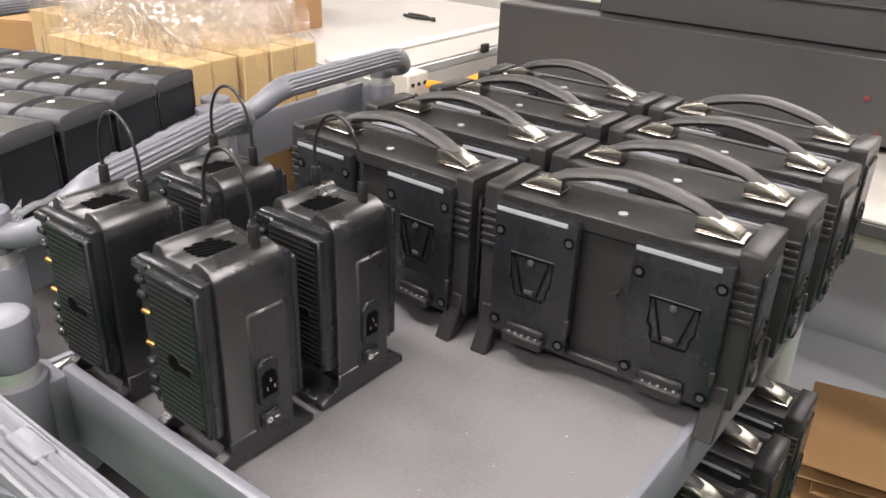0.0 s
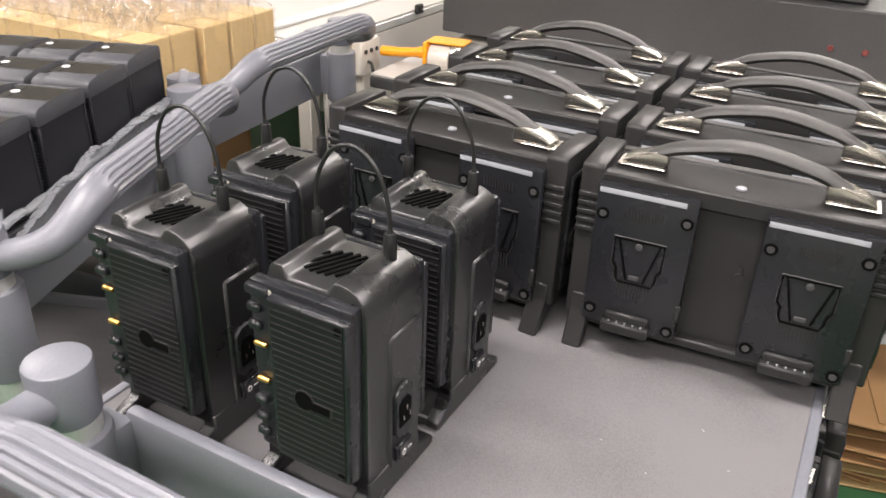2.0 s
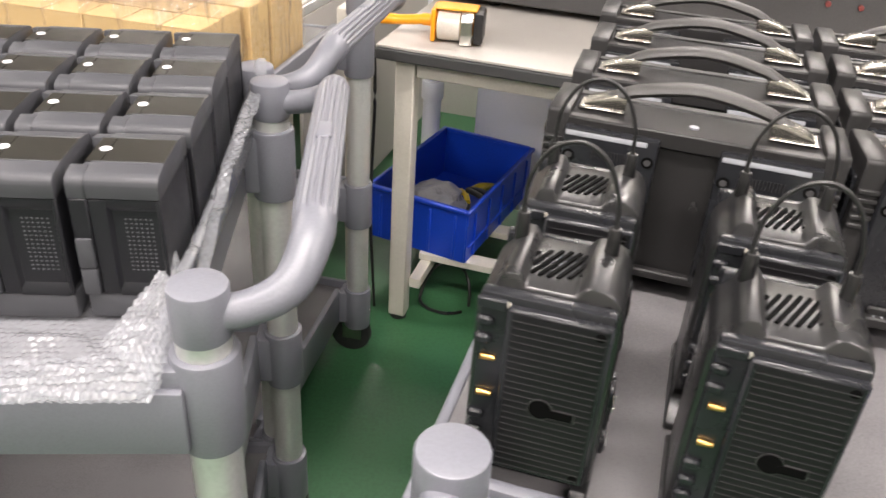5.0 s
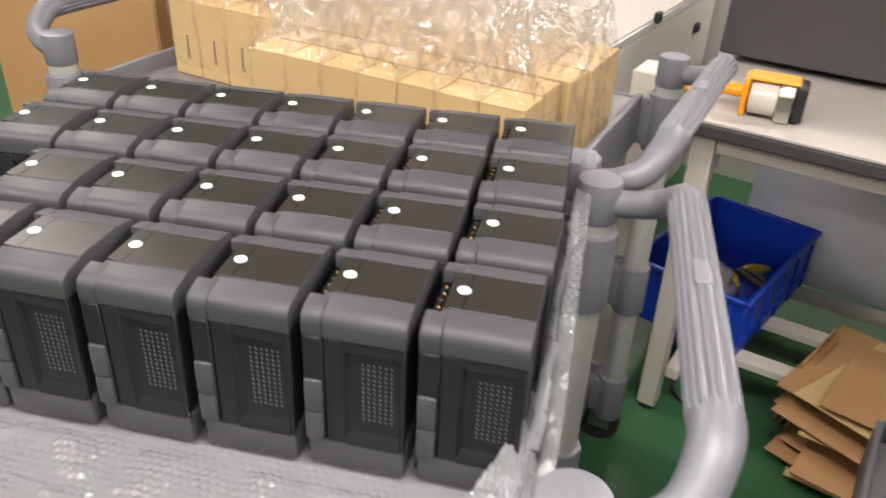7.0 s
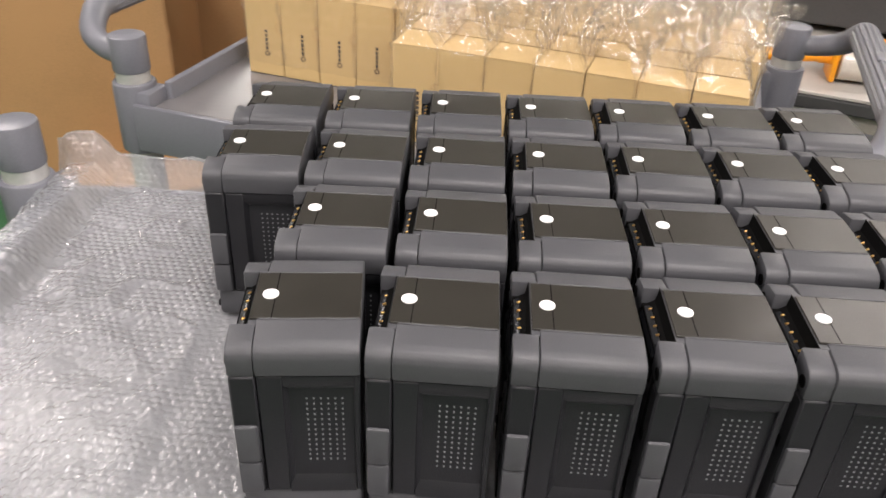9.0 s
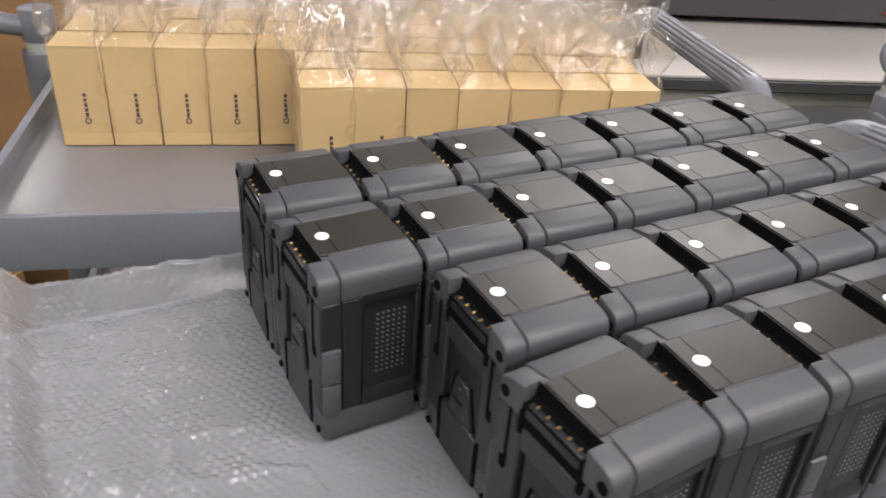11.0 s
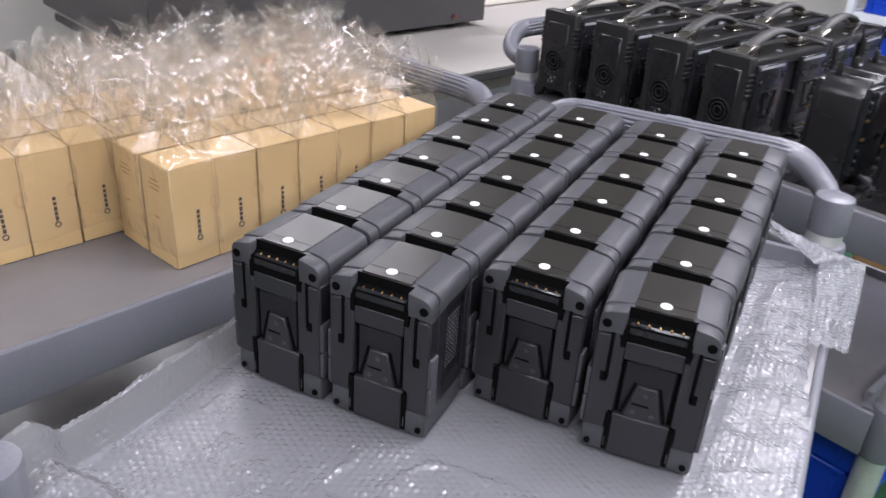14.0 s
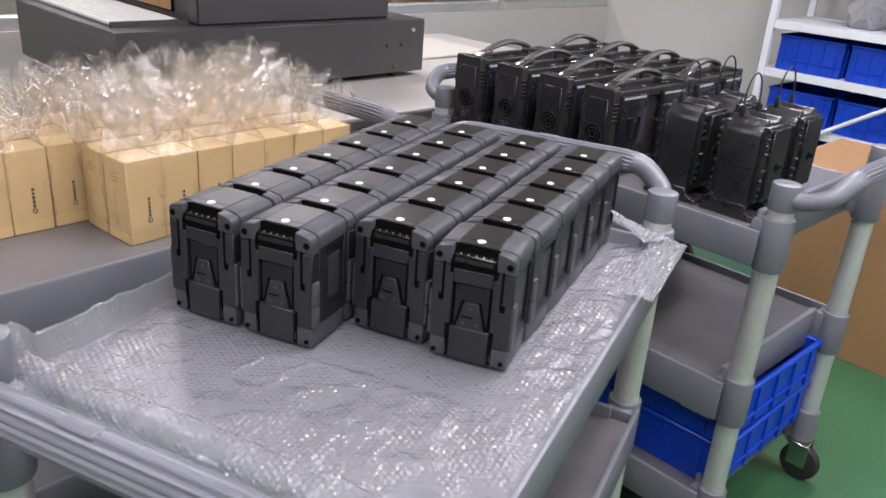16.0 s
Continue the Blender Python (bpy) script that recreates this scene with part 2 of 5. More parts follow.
def prism(bm, outline, lo, hi, axis="x", bev=0.0, m=None, seg=1):
    """An outline of 2D points pushed along an axis: x uses (y, z), y uses (x, z), z uses (x, y)."""
    b = bmesh.new()
    def at(p, h):
        return {"x": (h, p[0], p[1]), "y": (p[0], h, p[1]), "z": (p[0], p[1], h)}[axis]
    a = [b.verts.new(at(p, lo)) for p in outline]
    c = [b.verts.new(at(p, hi)) for p in outline]
    b.faces.new(a)
    b.faces.new(c[::-1])
    for i in range(len(a)):
        j = (i + 1) % len(a)
        b.faces.new((a[j], a[i], c[i], c[j]))
    bmesh.ops.recalc_face_normals(b, faces=b.faces)
    if bev:
        bmesh.ops.bevel(b, geom=list(b.edges), offset=bev, segments=seg, affect="EDGES", profile=0.5, clamp_overlap=True)
    return merge(bm, b, m)


def curve_pts(ctrl, n=8):
    """Smooth points through control points."""
    c = [Vector(p) for p in ctrl]
    c = [c[0] * 2 - c[1]] + c + [c[-1] * 2 - c[-2]]
    out = []
    for i in range(1, len(c) - 2):
        for k in range(n):
            t = k / n
            p0, p1, p2, p3 = c[i - 1], c[i], c[i + 1], c[i + 2]
            out.append(0.5 * ((2 * p1) + (p2 - p0) * t + (2 * p0 - 5 * p1 + 4 * p2 - p3) * t * t + (3 * p1 - p0 - 3 * p2 + p3) * t ** 3))
    return out + [c[-2]]


def part(name, bm, mat, parent=None, label="", smooth=True, kind=""):
    me = bpy.data.meshes.new(name)
    bmesh.ops.recalc_face_normals(bm, faces=bm.faces)
    bm.to_mesh(me)
    bm.free()
    me.materials.append(mat)
    if smooth:
        me.shade_smooth()
        me.set_sharp_from_angle(angle=radians(38))
    ob = new(name, me)
    if parent is not None:
        ob.parent = parent
    if label or kind:
        tagged(ob, label, "", "", kind)
    return ob


def thing(name, m, label, category, group="", kind=""):
    return_ob = new(name)
    return_ob.empty_display_size = 0.05
    return_ob.matrix_basis = m
    return tagged(return_ob, label, category, group, kind)


# frame of the cart with the chargers: u across, v along, turned by -20 degrees
A_O, A_TURN = (0.827, -0.636, 0.0), -20.0
FRAME_A = pose(*A_O, 0, 0, A_TURN)


def on_a(u, v, z=0.0, rz=0.0):
    return FRAME_A @ pose(u, v, z, 0, 0, rz)


# ---- structure ----
def slab(name, x0, x1, y0, y1, z0, z1, mat, m=Matrix(), label="", category=""):
    bm = bmesh.new()
    box(bm, (x0 + x1) / 2, (y0 + y1) / 2, (z0 + z1) / 2, x1 - x0, y1 - y0, z1 - z0)
    ob = part(name, bm, mat, None, "", smooth=False)
    ob.matrix_basis = m
    return tagged(ob, label, category, "", "structure")


slab("floor", -6, 7, -6, 7, -0.1, 0, M_FLOOR, label="green painted epoxy factory floor", category="floor")
slab("ceiling", -6, 7, -6, 7, 3.0, 3.1, M_CEIL, label="unseen plain ceiling, grey lowered to cut bounced light", category="ceiling")
slab("wall_south", -6, 7, -4.2, -4.0, 0, 3, M_WALL, label="plain white painted wall", category="wall")
slab("wall_west", -4.2, -4.0, -4, 7, 0, 3, M_WALL, label="plain white painted wall", category="wall")
# partition behind the benches with a window band, and the end wall it meets
PV, PU, SILL = 2.75, 3.3, 0.80
slab("wall_north", -5.5, PU, PV, PV + 0.1, 0, SILL, M_WALL, FRAME_A, "white partition wall below a window band", "wall")
slab("wall_north_head", -5.5, PU, PV, PV + 0.1, 2.0, 3.0, M_WALL, FRAME_A, "white partition wall above a window band", "wall")
slab("wall_east", PU, PU + 0.1, -4.5, PV + 0.1, 0, 3, M_WALL, FRAME_A, "white painted end wall", "wall")
slab("wall_backroom", -5.5, PU + 1, PV + 1.6, PV + 1.7, 0, 3, M_WALL, FRAME_A, "wall of the room behind the window", "wall")

# window band in the partition: frames and panes
win = thing("window_1", FRAME_A, "long interior window band with grey aluminium frames", "window", kind="structure")
for i in range(8):
    u0 = -5.3 + i * 1.075
    bm = bmesh.new()
    for x, z, sx, sz in ((u0, 1.4, 0.05, 1.2), (u0 + 0.5375, 0.825, 1.025, 0.05), (u0 + 0.5375, 1.975, 1.025, 0.05)):
        box(bm, x, PV + 0.05, z, sx, 0.07, sz, 0.004)
    part("window_frame", bm, M_ALU, win)
    bm = bmesh.new()
    box(bm, u0 + 0.5375, PV + 0.05, 1.4, 1.02, 0.006, 1.09)
    pane = part("pane", bm, M_GLASS, win, "clear window pane")
    pane.visible_shadow = False


# ---- ceiling lamps ----
def ceiling_lamp(x, y):
    t = thing("ceiling_light", pose(x, y, 2.45, 0, 0, -20), "long white fluorescent ceiling light, switched on", "ceiling light", "ceiling lights")
    bm = bmesh.new()
    box(bm, 0, 0, 0.025, 1.3, 0.32, 0.05, 0.004)
    part("housing", bm, M_RACK, t)
    for q in (-0.5, 0.5):
        bm = bmesh.new()
        rod(bm, (q, 0, 0.05), (q, 0, 0.55), 0.006, 10)
        part("stem", bm, M_RACK, t)
    bm = bmesh.new()
    box(bm, 0, 0, -0.006, 1.25, 0.28, 0.01, 0.003)
    part("diffuser", bm, M_LAMP, t)


for lx, ly in LAMPS + BACK_LAMPS:
    ceiling_lamp(lx, ly)


# ---- service carts ----
CL, CW, CAP = 0.925, 0.495, 0.902


def tray(z, low, name, parent, over):
    """Shallow tray: floor sheet, raised ends, low long sides; z is its upper face."""
    s, d = over, 0.07
    bm = bmesh.new()
    box(bm, CL / 2, CW / 2, z - 0.006, CL - 0.09, CW + 2 * s - 0.02, 0.012)
    base = part(name, bm, M_TRAY, parent)
    hi, lo = z + 0.026, z + low
    for x in (0.045, CL - 0.045):
        bm = bmesh.new()
        box(bm, x, CW / 2, (hi + z - d) / 2, 0.014, CW - 0.03, hi - z + d, 0.005, seg=2)
        part("end_wall", bm, M_CART, base)
    for y in (-s + 0.005, CW + s - 0.005):
        bm = bmesh.new()
        box(bm, CL / 2, y, (lo + z - d) / 2, CL - 0.03, 0.011, lo - z + d, 0.004, seg=2)
        part("side_wall", bm, M_CART, base)
    for x in (0, CL):
        for y in (0, CW):
            bm = bmesh.new()
            rod(bm, (x, y, z - d - 0.01), (x, y, z + 0.028), 0.0315, 28, bev=0.004)
            # web that ties the sleeve into the tray's corner
            box(bm, x + (0.022 if x == 0 else -0.022), y, z - 0.024, 0.040, 0.050, 0.088, 0.006, seg=2)
            part("corner_sleeve", bm, M_CART, base)
    for k in range(3):
        bm = bmesh.new()
        box(bm, CL / 2, CW * (k + 1) / 4, z - 0.03, CL - 0.08, 0.008, 0.034)
        part("stiffener", bm, M_TRAY, base)
    return base


def handle(x, out, parent):
    """Bent push handle with a ribbed grip at one end of the cart."""
    z0, zb, o = CAP - 0.030, CAP + 0.017, 0.091 * out
    bm = bmesh.new()
    left = curve_pts([(x, 0.0, z0), (x + 0.42 * o, 0.004, z0 + 0.002), (x + 0.82 * o, 0.020, z0 + 0.016), (x + o, 0.058, zb - 0.006), (x + o, 0.095, zb)], 6)
    mid = [Vector((x + o, 0.095 + (CW - 0.19) * i / 10, zb)) for i in range(1, 10)]
    right = [Vector((p.x, CW - p.y, p.z)) for p in reversed(left)]
    pts = left + mid + right
    n = len(pts)
    rad = []
    for i in range(n):
        k = min(i, n - 1 - i) / 24
        rad.append(0.0165 + 0.0045 * min(1, max(0, k * 1.6 - 0.45)))
    sweep(bm, pts, rad, 48, flutes=(len(left) - 3, n - len(left) + 2, 0.0026))
    h = part("handle", bm, M_CART, parent)
    bm = bmesh.new()
    box(bm, x + o, CW / 2, zb + 0.0188, 0.017, 0.040, 0.0056, 0.0026, seg=3)
    part("badge", bm, M_CART, h)
    return h


def cart(m, label, over=0.034):
    t = thing("service_cart", m, label, "cart", "service carts")
    for z, nm, low in ((0.806, "top_tray", 0.003), (0.452, "middle_tray", 0.02), (0.17, "bottom_tray", 0.02)):
        tray(z, low, nm, t, over)
    for x in (0, CL):
        for y in (0, CW):
            bm = bmesh.new()
            rod(bm, (x, y, 0.11), (x, y, 0.85), 0.0245, 24)
            part("post", bm, M_ALU, t, "brushed aluminium post")
            bm = bmesh.new()
            rod(bm, (x, y, CAP - 0.053), (x, y, CAP), 0.0265, 32, bev=0.003)
            part("cap", bm, M_CART, t)
            bm = bmesh.new()
            box(bm, x - 0.014, y, 0.075, 0.05, 0.004, 0.07, 0.001)
            box(bm, x - 0.014, y + 0.034, 0.075, 0.05, 0.004, 0.07, 0.001)
            box(bm, x - 0.006, y + 0.017, 0.108, 0.06, 0.05, 0.006, 0.002)
            fork = part("caster", bm, M_CHROME, t, "zinc-plated caster fork")
            bm = bmesh.new()
            rod(bm, (x - 0.02, y + 0.003, 0.05), (x - 0.02, y + 0.031, 0.05), 0.05, 28, bev=0.006)
            part("wheel", bm, M_RUBBER, fork, "dark rubber wheel")
    handle(0, -1, t)
    handle(CL, 1, t)
    return t


FRAME_B = pose(-0.290, -0.459, 0, 0, 0, 0.5)
FRAME_C = pose(-0.289, 0.348, 0, 0, 0, -15.4)
BOX_ROWS = pose(-0.290, 0.366, 0, 0, 0, -17.2)
cart(FRAME_B, "grey plastic service cart carrying grey batteries on bubble wrap")
cart(FRAME_C, "grey plastic service cart carrying kraft boxes in clear bags")
cart(on_a(CW + 0.012, 0.002, 0, 90), "grey plastic service cart carrying black chargers and charging stations", 0.043)


# ---- batteries ----
BX, BY, BZ = 0.0815, 0.103, 0.154


def battery():
    t = thing("camera_battery", pose(0, 0, 0), "dark grey block battery with a round white sticker on top", "battery", "batteries on the cart")
    hx, hy, lip = BX / 2, BY / 2, 0.0255
    # top shell: broad flat shoulders that round off at the sides, swept across the thickness
    low = BZ - 0.0245
    half = [(hy, low), (hy, BZ - 0.0110), (hy - 0.0012, BZ - 0.0070), (hy - 0.0040, BZ - 0.0042), (hy - 0.0090, BZ - 0.0024), (lip, BZ)]
    out = [(-y, z) for y, z in half] + half[::-1]
    bm = bmesh.new()
    prism(bm, out, -hx + 0.0170, hx, "x", 0.0013, seg=2)
    for s in (-1, 1):
        # the ears beside the contact slot, a seam's width apart from the shell and a little lower
        ear = [(s * (y - 0.0007), z - 0.0012) for y, z in half[:-1]] + [(s * (lip + 0.0025), BZ - 0.0012), (s * (lip + 0.0025), low)]
        ears = bmesh.new()
        prism(ears, ear, -hx, -hx + 0.0168, "x", 0.0016, seg=2)
        part("ear", ears, M_SHELL, t)
        strip = bmesh.new()
        box(strip, 0.0085, s * (lip + 0.0002), BZ - 0.0003, BX - 0.0190, 0.0012, 0.0018, 0.0004)
        part("label_lip", strip, M_SHELL, t)
    box(bm, -hx + 0.0145, 0, BZ - 0.0140, 0.0068, 0.0600, 0.0255, 0.0008)
    part("top_shell", bm, M_SHELL, t)
    bm = bmesh.new()
    box(bm, 0.0035, 0, 0.0820, BX - 0.010, BY - 0.0085, 0.1000, 0.002)
    body = part("body", bm, M_MID, t)
    bm = bmesh.new()
    box(bm, 0.0006, 0, 0.0140, BX - 0.0012, BY - 0.001, 0.0280, 0.004, seg=2)
    part("base_shell", bm, M_SHELL, t)
    # thin label panel on top
    bm = bmesh.new()
    box(bm, 0.0058, 0, BZ - 0.0005, 0.0690, 2 * lip - 0.0010, 0.0018, 0.0005)
    part("top_label", bm, M_PANEL, t, "satin black top label")
    bm = bmesh.new()
    box(bm, -0.0150, 0, BZ + 0.0003, 0.0007, 2 * lip - 0.002, 0.0005)
    part("seam", bm, M_HOLE_SHADE, t)
    bm = bmesh.new()
    rod(bm, (-0.0182, 0, BZ + 0.0002), (-0.0182, 0, BZ + 0.0012), 0.0052, 28)
    part("sticker", bm, M_DOT, t, "round white sticker")
    # contact slot, the shade of its depth put into near-black colour
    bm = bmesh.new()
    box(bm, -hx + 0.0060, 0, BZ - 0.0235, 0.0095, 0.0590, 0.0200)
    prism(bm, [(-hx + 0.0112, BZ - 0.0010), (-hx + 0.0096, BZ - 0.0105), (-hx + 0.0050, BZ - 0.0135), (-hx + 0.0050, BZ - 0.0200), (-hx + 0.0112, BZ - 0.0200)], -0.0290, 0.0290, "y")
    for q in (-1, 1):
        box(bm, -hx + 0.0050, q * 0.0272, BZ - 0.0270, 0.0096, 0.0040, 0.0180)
    slot = part("contact_block", bm, M_HOLE_SHADE, t, "black contact slot")
    bm = bmesh.new()
    prism(bm, [(-hx + 0.0062, BZ - 0.0122), (-hx + 0.0016, BZ - 0.0136), (-hx + 0.0002, BZ - 0.0215), (-hx + 0.0062, BZ - 0.0215)], -0.0245, 0.0245, "y", 0.0006)
    part("contact_strip", bm, M_PLATE, slot)
    for k in range(5):
        bm = bmesh.new()
        box(bm, 0, 0, 0, 0.0026, 0.0017, 0.0012, 0.0004, m=pose(-hx + 0.0052, -0.019 + 0.0095 * k, BZ - 0.0118, 0, -22, 0))
        part("contact", bm, M_GOLD, slot, "small gold contact")
    # side walls: a frame round a dished field, release buttons and a grid of small lights
    for s in (-1, 1):
        bm = bmesh.new()
        box(bm, -0.0318, s * (hy - 0.0020), 0.0785, 0.0162, 0.0046, 0.1010, 0.0012)
        box(bm, -0.0150, s * (hy - 0.0026), 0.0785, 0.0160, 0.0044, 0.1010, 0.0010)
        box(bm, 0.0385, s * (hy - 0.0026), 0.0785, 0.0040, 0.0044, 0.1010, 0.0010)
        prism(bm, [(-0.0072, s * (hy - 0.0006)), (-0.0040, s * (hy - 0.0044)), (-0.0072, s * (hy - 0.0044))], 0.0290, 0.1280, "z")
        prism(bm, [(s * (hy - 0.0004), 0.0270), (s * (hy - 0.0006), 0.0330), (s * (hy - 0.0046), 0.0400), (s * (hy - 0.0060), 0.0270)], -0.0072, 0.0366, "x")
        prism(bm, [(s * (hy - 0.0006), 0.1290), (s * (hy - 0.0008), 0.1215), (s * (hy - 0.0046), 0.1160), (s * (hy - 0.0060), 0.1290)], -0.0072, 0.0366, "x")
        rail = part("side_frame", bm, M_MID, t)
        for z, sz in ((0.0735, 0.0315), (0.0428, 0.0285)):
            bm = bmesh.new()
            box(bm, -0.0322, s * (hy + 0.0002), z, 0.0150, 0.0056, sz, 0.0020, seg=2)
            part("release_button", bm, M_SHELL, rail)
        bm = bmesh.new()
        for i in range(6):
            for j in range(13):
                box(bm, 0.0065 + 0.0045 * i, s * (hy - 0.0041), 0.0540 + 0.0045 * j, 0.0012, 0.0008, 0.0012)
        part("dot_grid", bm, M_SPECK, body, "grid of pale dots", kind="stuff")
    # mount face: deep field framed by two stiles, a head rail and a foot panel
    f = -hx
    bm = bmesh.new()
    # Back plate is near-black: shade of the gaps painted into its colour.
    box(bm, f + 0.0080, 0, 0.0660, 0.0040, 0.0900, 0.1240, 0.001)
    face = part("mount_face", bm, M_HOLE_SHADE, t)
    for q in (-1, 1):
        bm = bmesh.new()
        prism(bm, [(q * 0.0255, 0.0480), (q * 0.0305, 0.0480), (q * 0.0305, 0.0275), (q * 0.0508, 0.0275), (q * 0.0508, 0.1270), (q * 0.0300, 0.1270), (q * 0.0300, 0.1180), (q * 0.0255, 0.1180)], f + 0.0004, f + 0.0080, "x", 0.0012)
        part("stile", bm, M_FACE, face)
        bm = bmesh.new()
        box(bm, f + 0.0026, q * 0.0335, 0.1110, 0.0050, 0.0042, 0.0440, 0.0010)
        part("rail", bm, M_FACE, face)
        # Near-black bars stand in for the shade inside the slots.
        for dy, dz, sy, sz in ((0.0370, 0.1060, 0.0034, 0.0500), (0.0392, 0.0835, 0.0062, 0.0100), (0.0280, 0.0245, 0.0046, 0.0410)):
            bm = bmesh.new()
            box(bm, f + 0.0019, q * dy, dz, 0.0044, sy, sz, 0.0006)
            part("slot", bm, M_HOLE_SHADE, face, "guide slot, its shade painted near-black")
        bm = bmesh.new()
        box(bm, f + 0.0006, q * 0.0286, 0.0140, 0.0026, 0.0010, 0.0110, 0.0003)
        part("spring", bm, M_LINE, face, "small metal spring in the slot")
    for dz, sy, sz, dx in ((0.0240, 0.0515, 0.0460, 0.0036), (0.1150, 0.0515, 0.0190, 0.0040)):
        bm = bmesh.new()
        box(bm, f + dx, 0, dz, 0.0070, sy, sz, 0.0014)
        part("pad", bm, M_FACE, face)
    bm = bmesh.new()
    box(bm, f + 0.0052, 0, 0.0760, 0.0040, 0.0440, 0.0560, 0.0010)
    field = part("field", bm, M_MID, face, "sunken black field")
    bm = bmesh.new()
    prism(bm, [(-0.0175, 0.0465), (0.0175, 0.0465), (0.0090, 0.0820), (-0.0090, 0.0820)], f + 0.0006, f + 0.0060, "x", 0.0012)
    wedge = part("mount_wedge", bm, M_FACE, t, "black tapered mounting wedge")
    for q in (-1, 1):
        bm = bmesh.new()
        prism(bm, [(q * 0.0180, 0.0490), (q * 0.0210, 0.0490), (q * 0.0122, 0.0835), (q * 0.0095, 0.0835)], f + 0.0026, f + 0.0040, "x")
        part("groove", bm, M_HOLE_SHADE, field)
    bm = bmesh.new()
    box(bm, f + 0.0008, 0.0035, 0.0625, 0.0012, 0.0150, 0.0022, 0.0004)
    part("groove", bm, M_HOLE_SHADE, wedge)
    for y, z in ((0, 0.074), (-0.0085, 0.054), (0.0085, 0.054)):
        bm = bmesh.new()
        rod(bm, (f - 0.0001, y, z), (f + 0.002, y, z), 0.0023, 12)
        part("screw", bm, M_LINE, wedge)
    for y, z, r in ((-0.0440, 0.1385, 0.0042), (0.0440, 0.1385, 0.0042), (-0.0440, 0.0090, 0.0030), (0.0440, 0.0090, 0.0030)):
        bm = bmesh.new()
        rod(bm, (f - 0.0007, y, z), (f + 0.004, y, z), r, 16)
        part("screw_hole", bm, M_HOLE_SHADE, t)
    return t


TRAY_Z = 0.8115
proto = battery()
rng = random.Random(4)
first = True
# rows from the aisle side: first column, x and y of its middle, steps, and the turn of the first one
for c0, x0, y0, dx, dy, turn in ((1, 0.105, -0.340, 0.0895, 0.0022, 6.0), (1, 0.112, -0.226, 0.0890, 0.0016, 1.5),
                                 (0, 0.024, -0.115, 0.0884, 0.0022, 3.0), (0, 0.021, -0.003, 0.0886, 0.0014, 0.5)):
    for k in range(7 - c0):
        rz = turn if k == 0 else rng.uniform(-0.9, 0.9)
        m = pose(x0 + dx * k, y0 + dy * k, TRAY_Z, 0, 0, rz)
        if first:
            proto.matrix_basis, first = m, False
        else:
            copy_thing(proto, m)


# ---- bubble wrap under the batteries ----
def bubble(p, q, pitch=0.0082, r=0.0040, tall=0.0023):
    """Height of the round bubbles over a flat sheet, in staggered rows."""
    rows = pitch * 0.866
    j = round(q / rows)
    best = 9.0
    for jj in (j - 1, j, j + 1):
        off = 0.5 * pitch * (jj % 2)
        i = round((p - off) / pitch)
        best = min(best, math.hypot(p - off - i * pitch, q - jj * rows))
    return tall * (max(0.0, 1 - (best / r) ** 2)) ** 0.5 if best < r else 0.0


def smooth(a, b, x):
    k = max(0.0, min(1.0, (x - a) / (b - a)))
    return k * k * (3 - 2 * k)


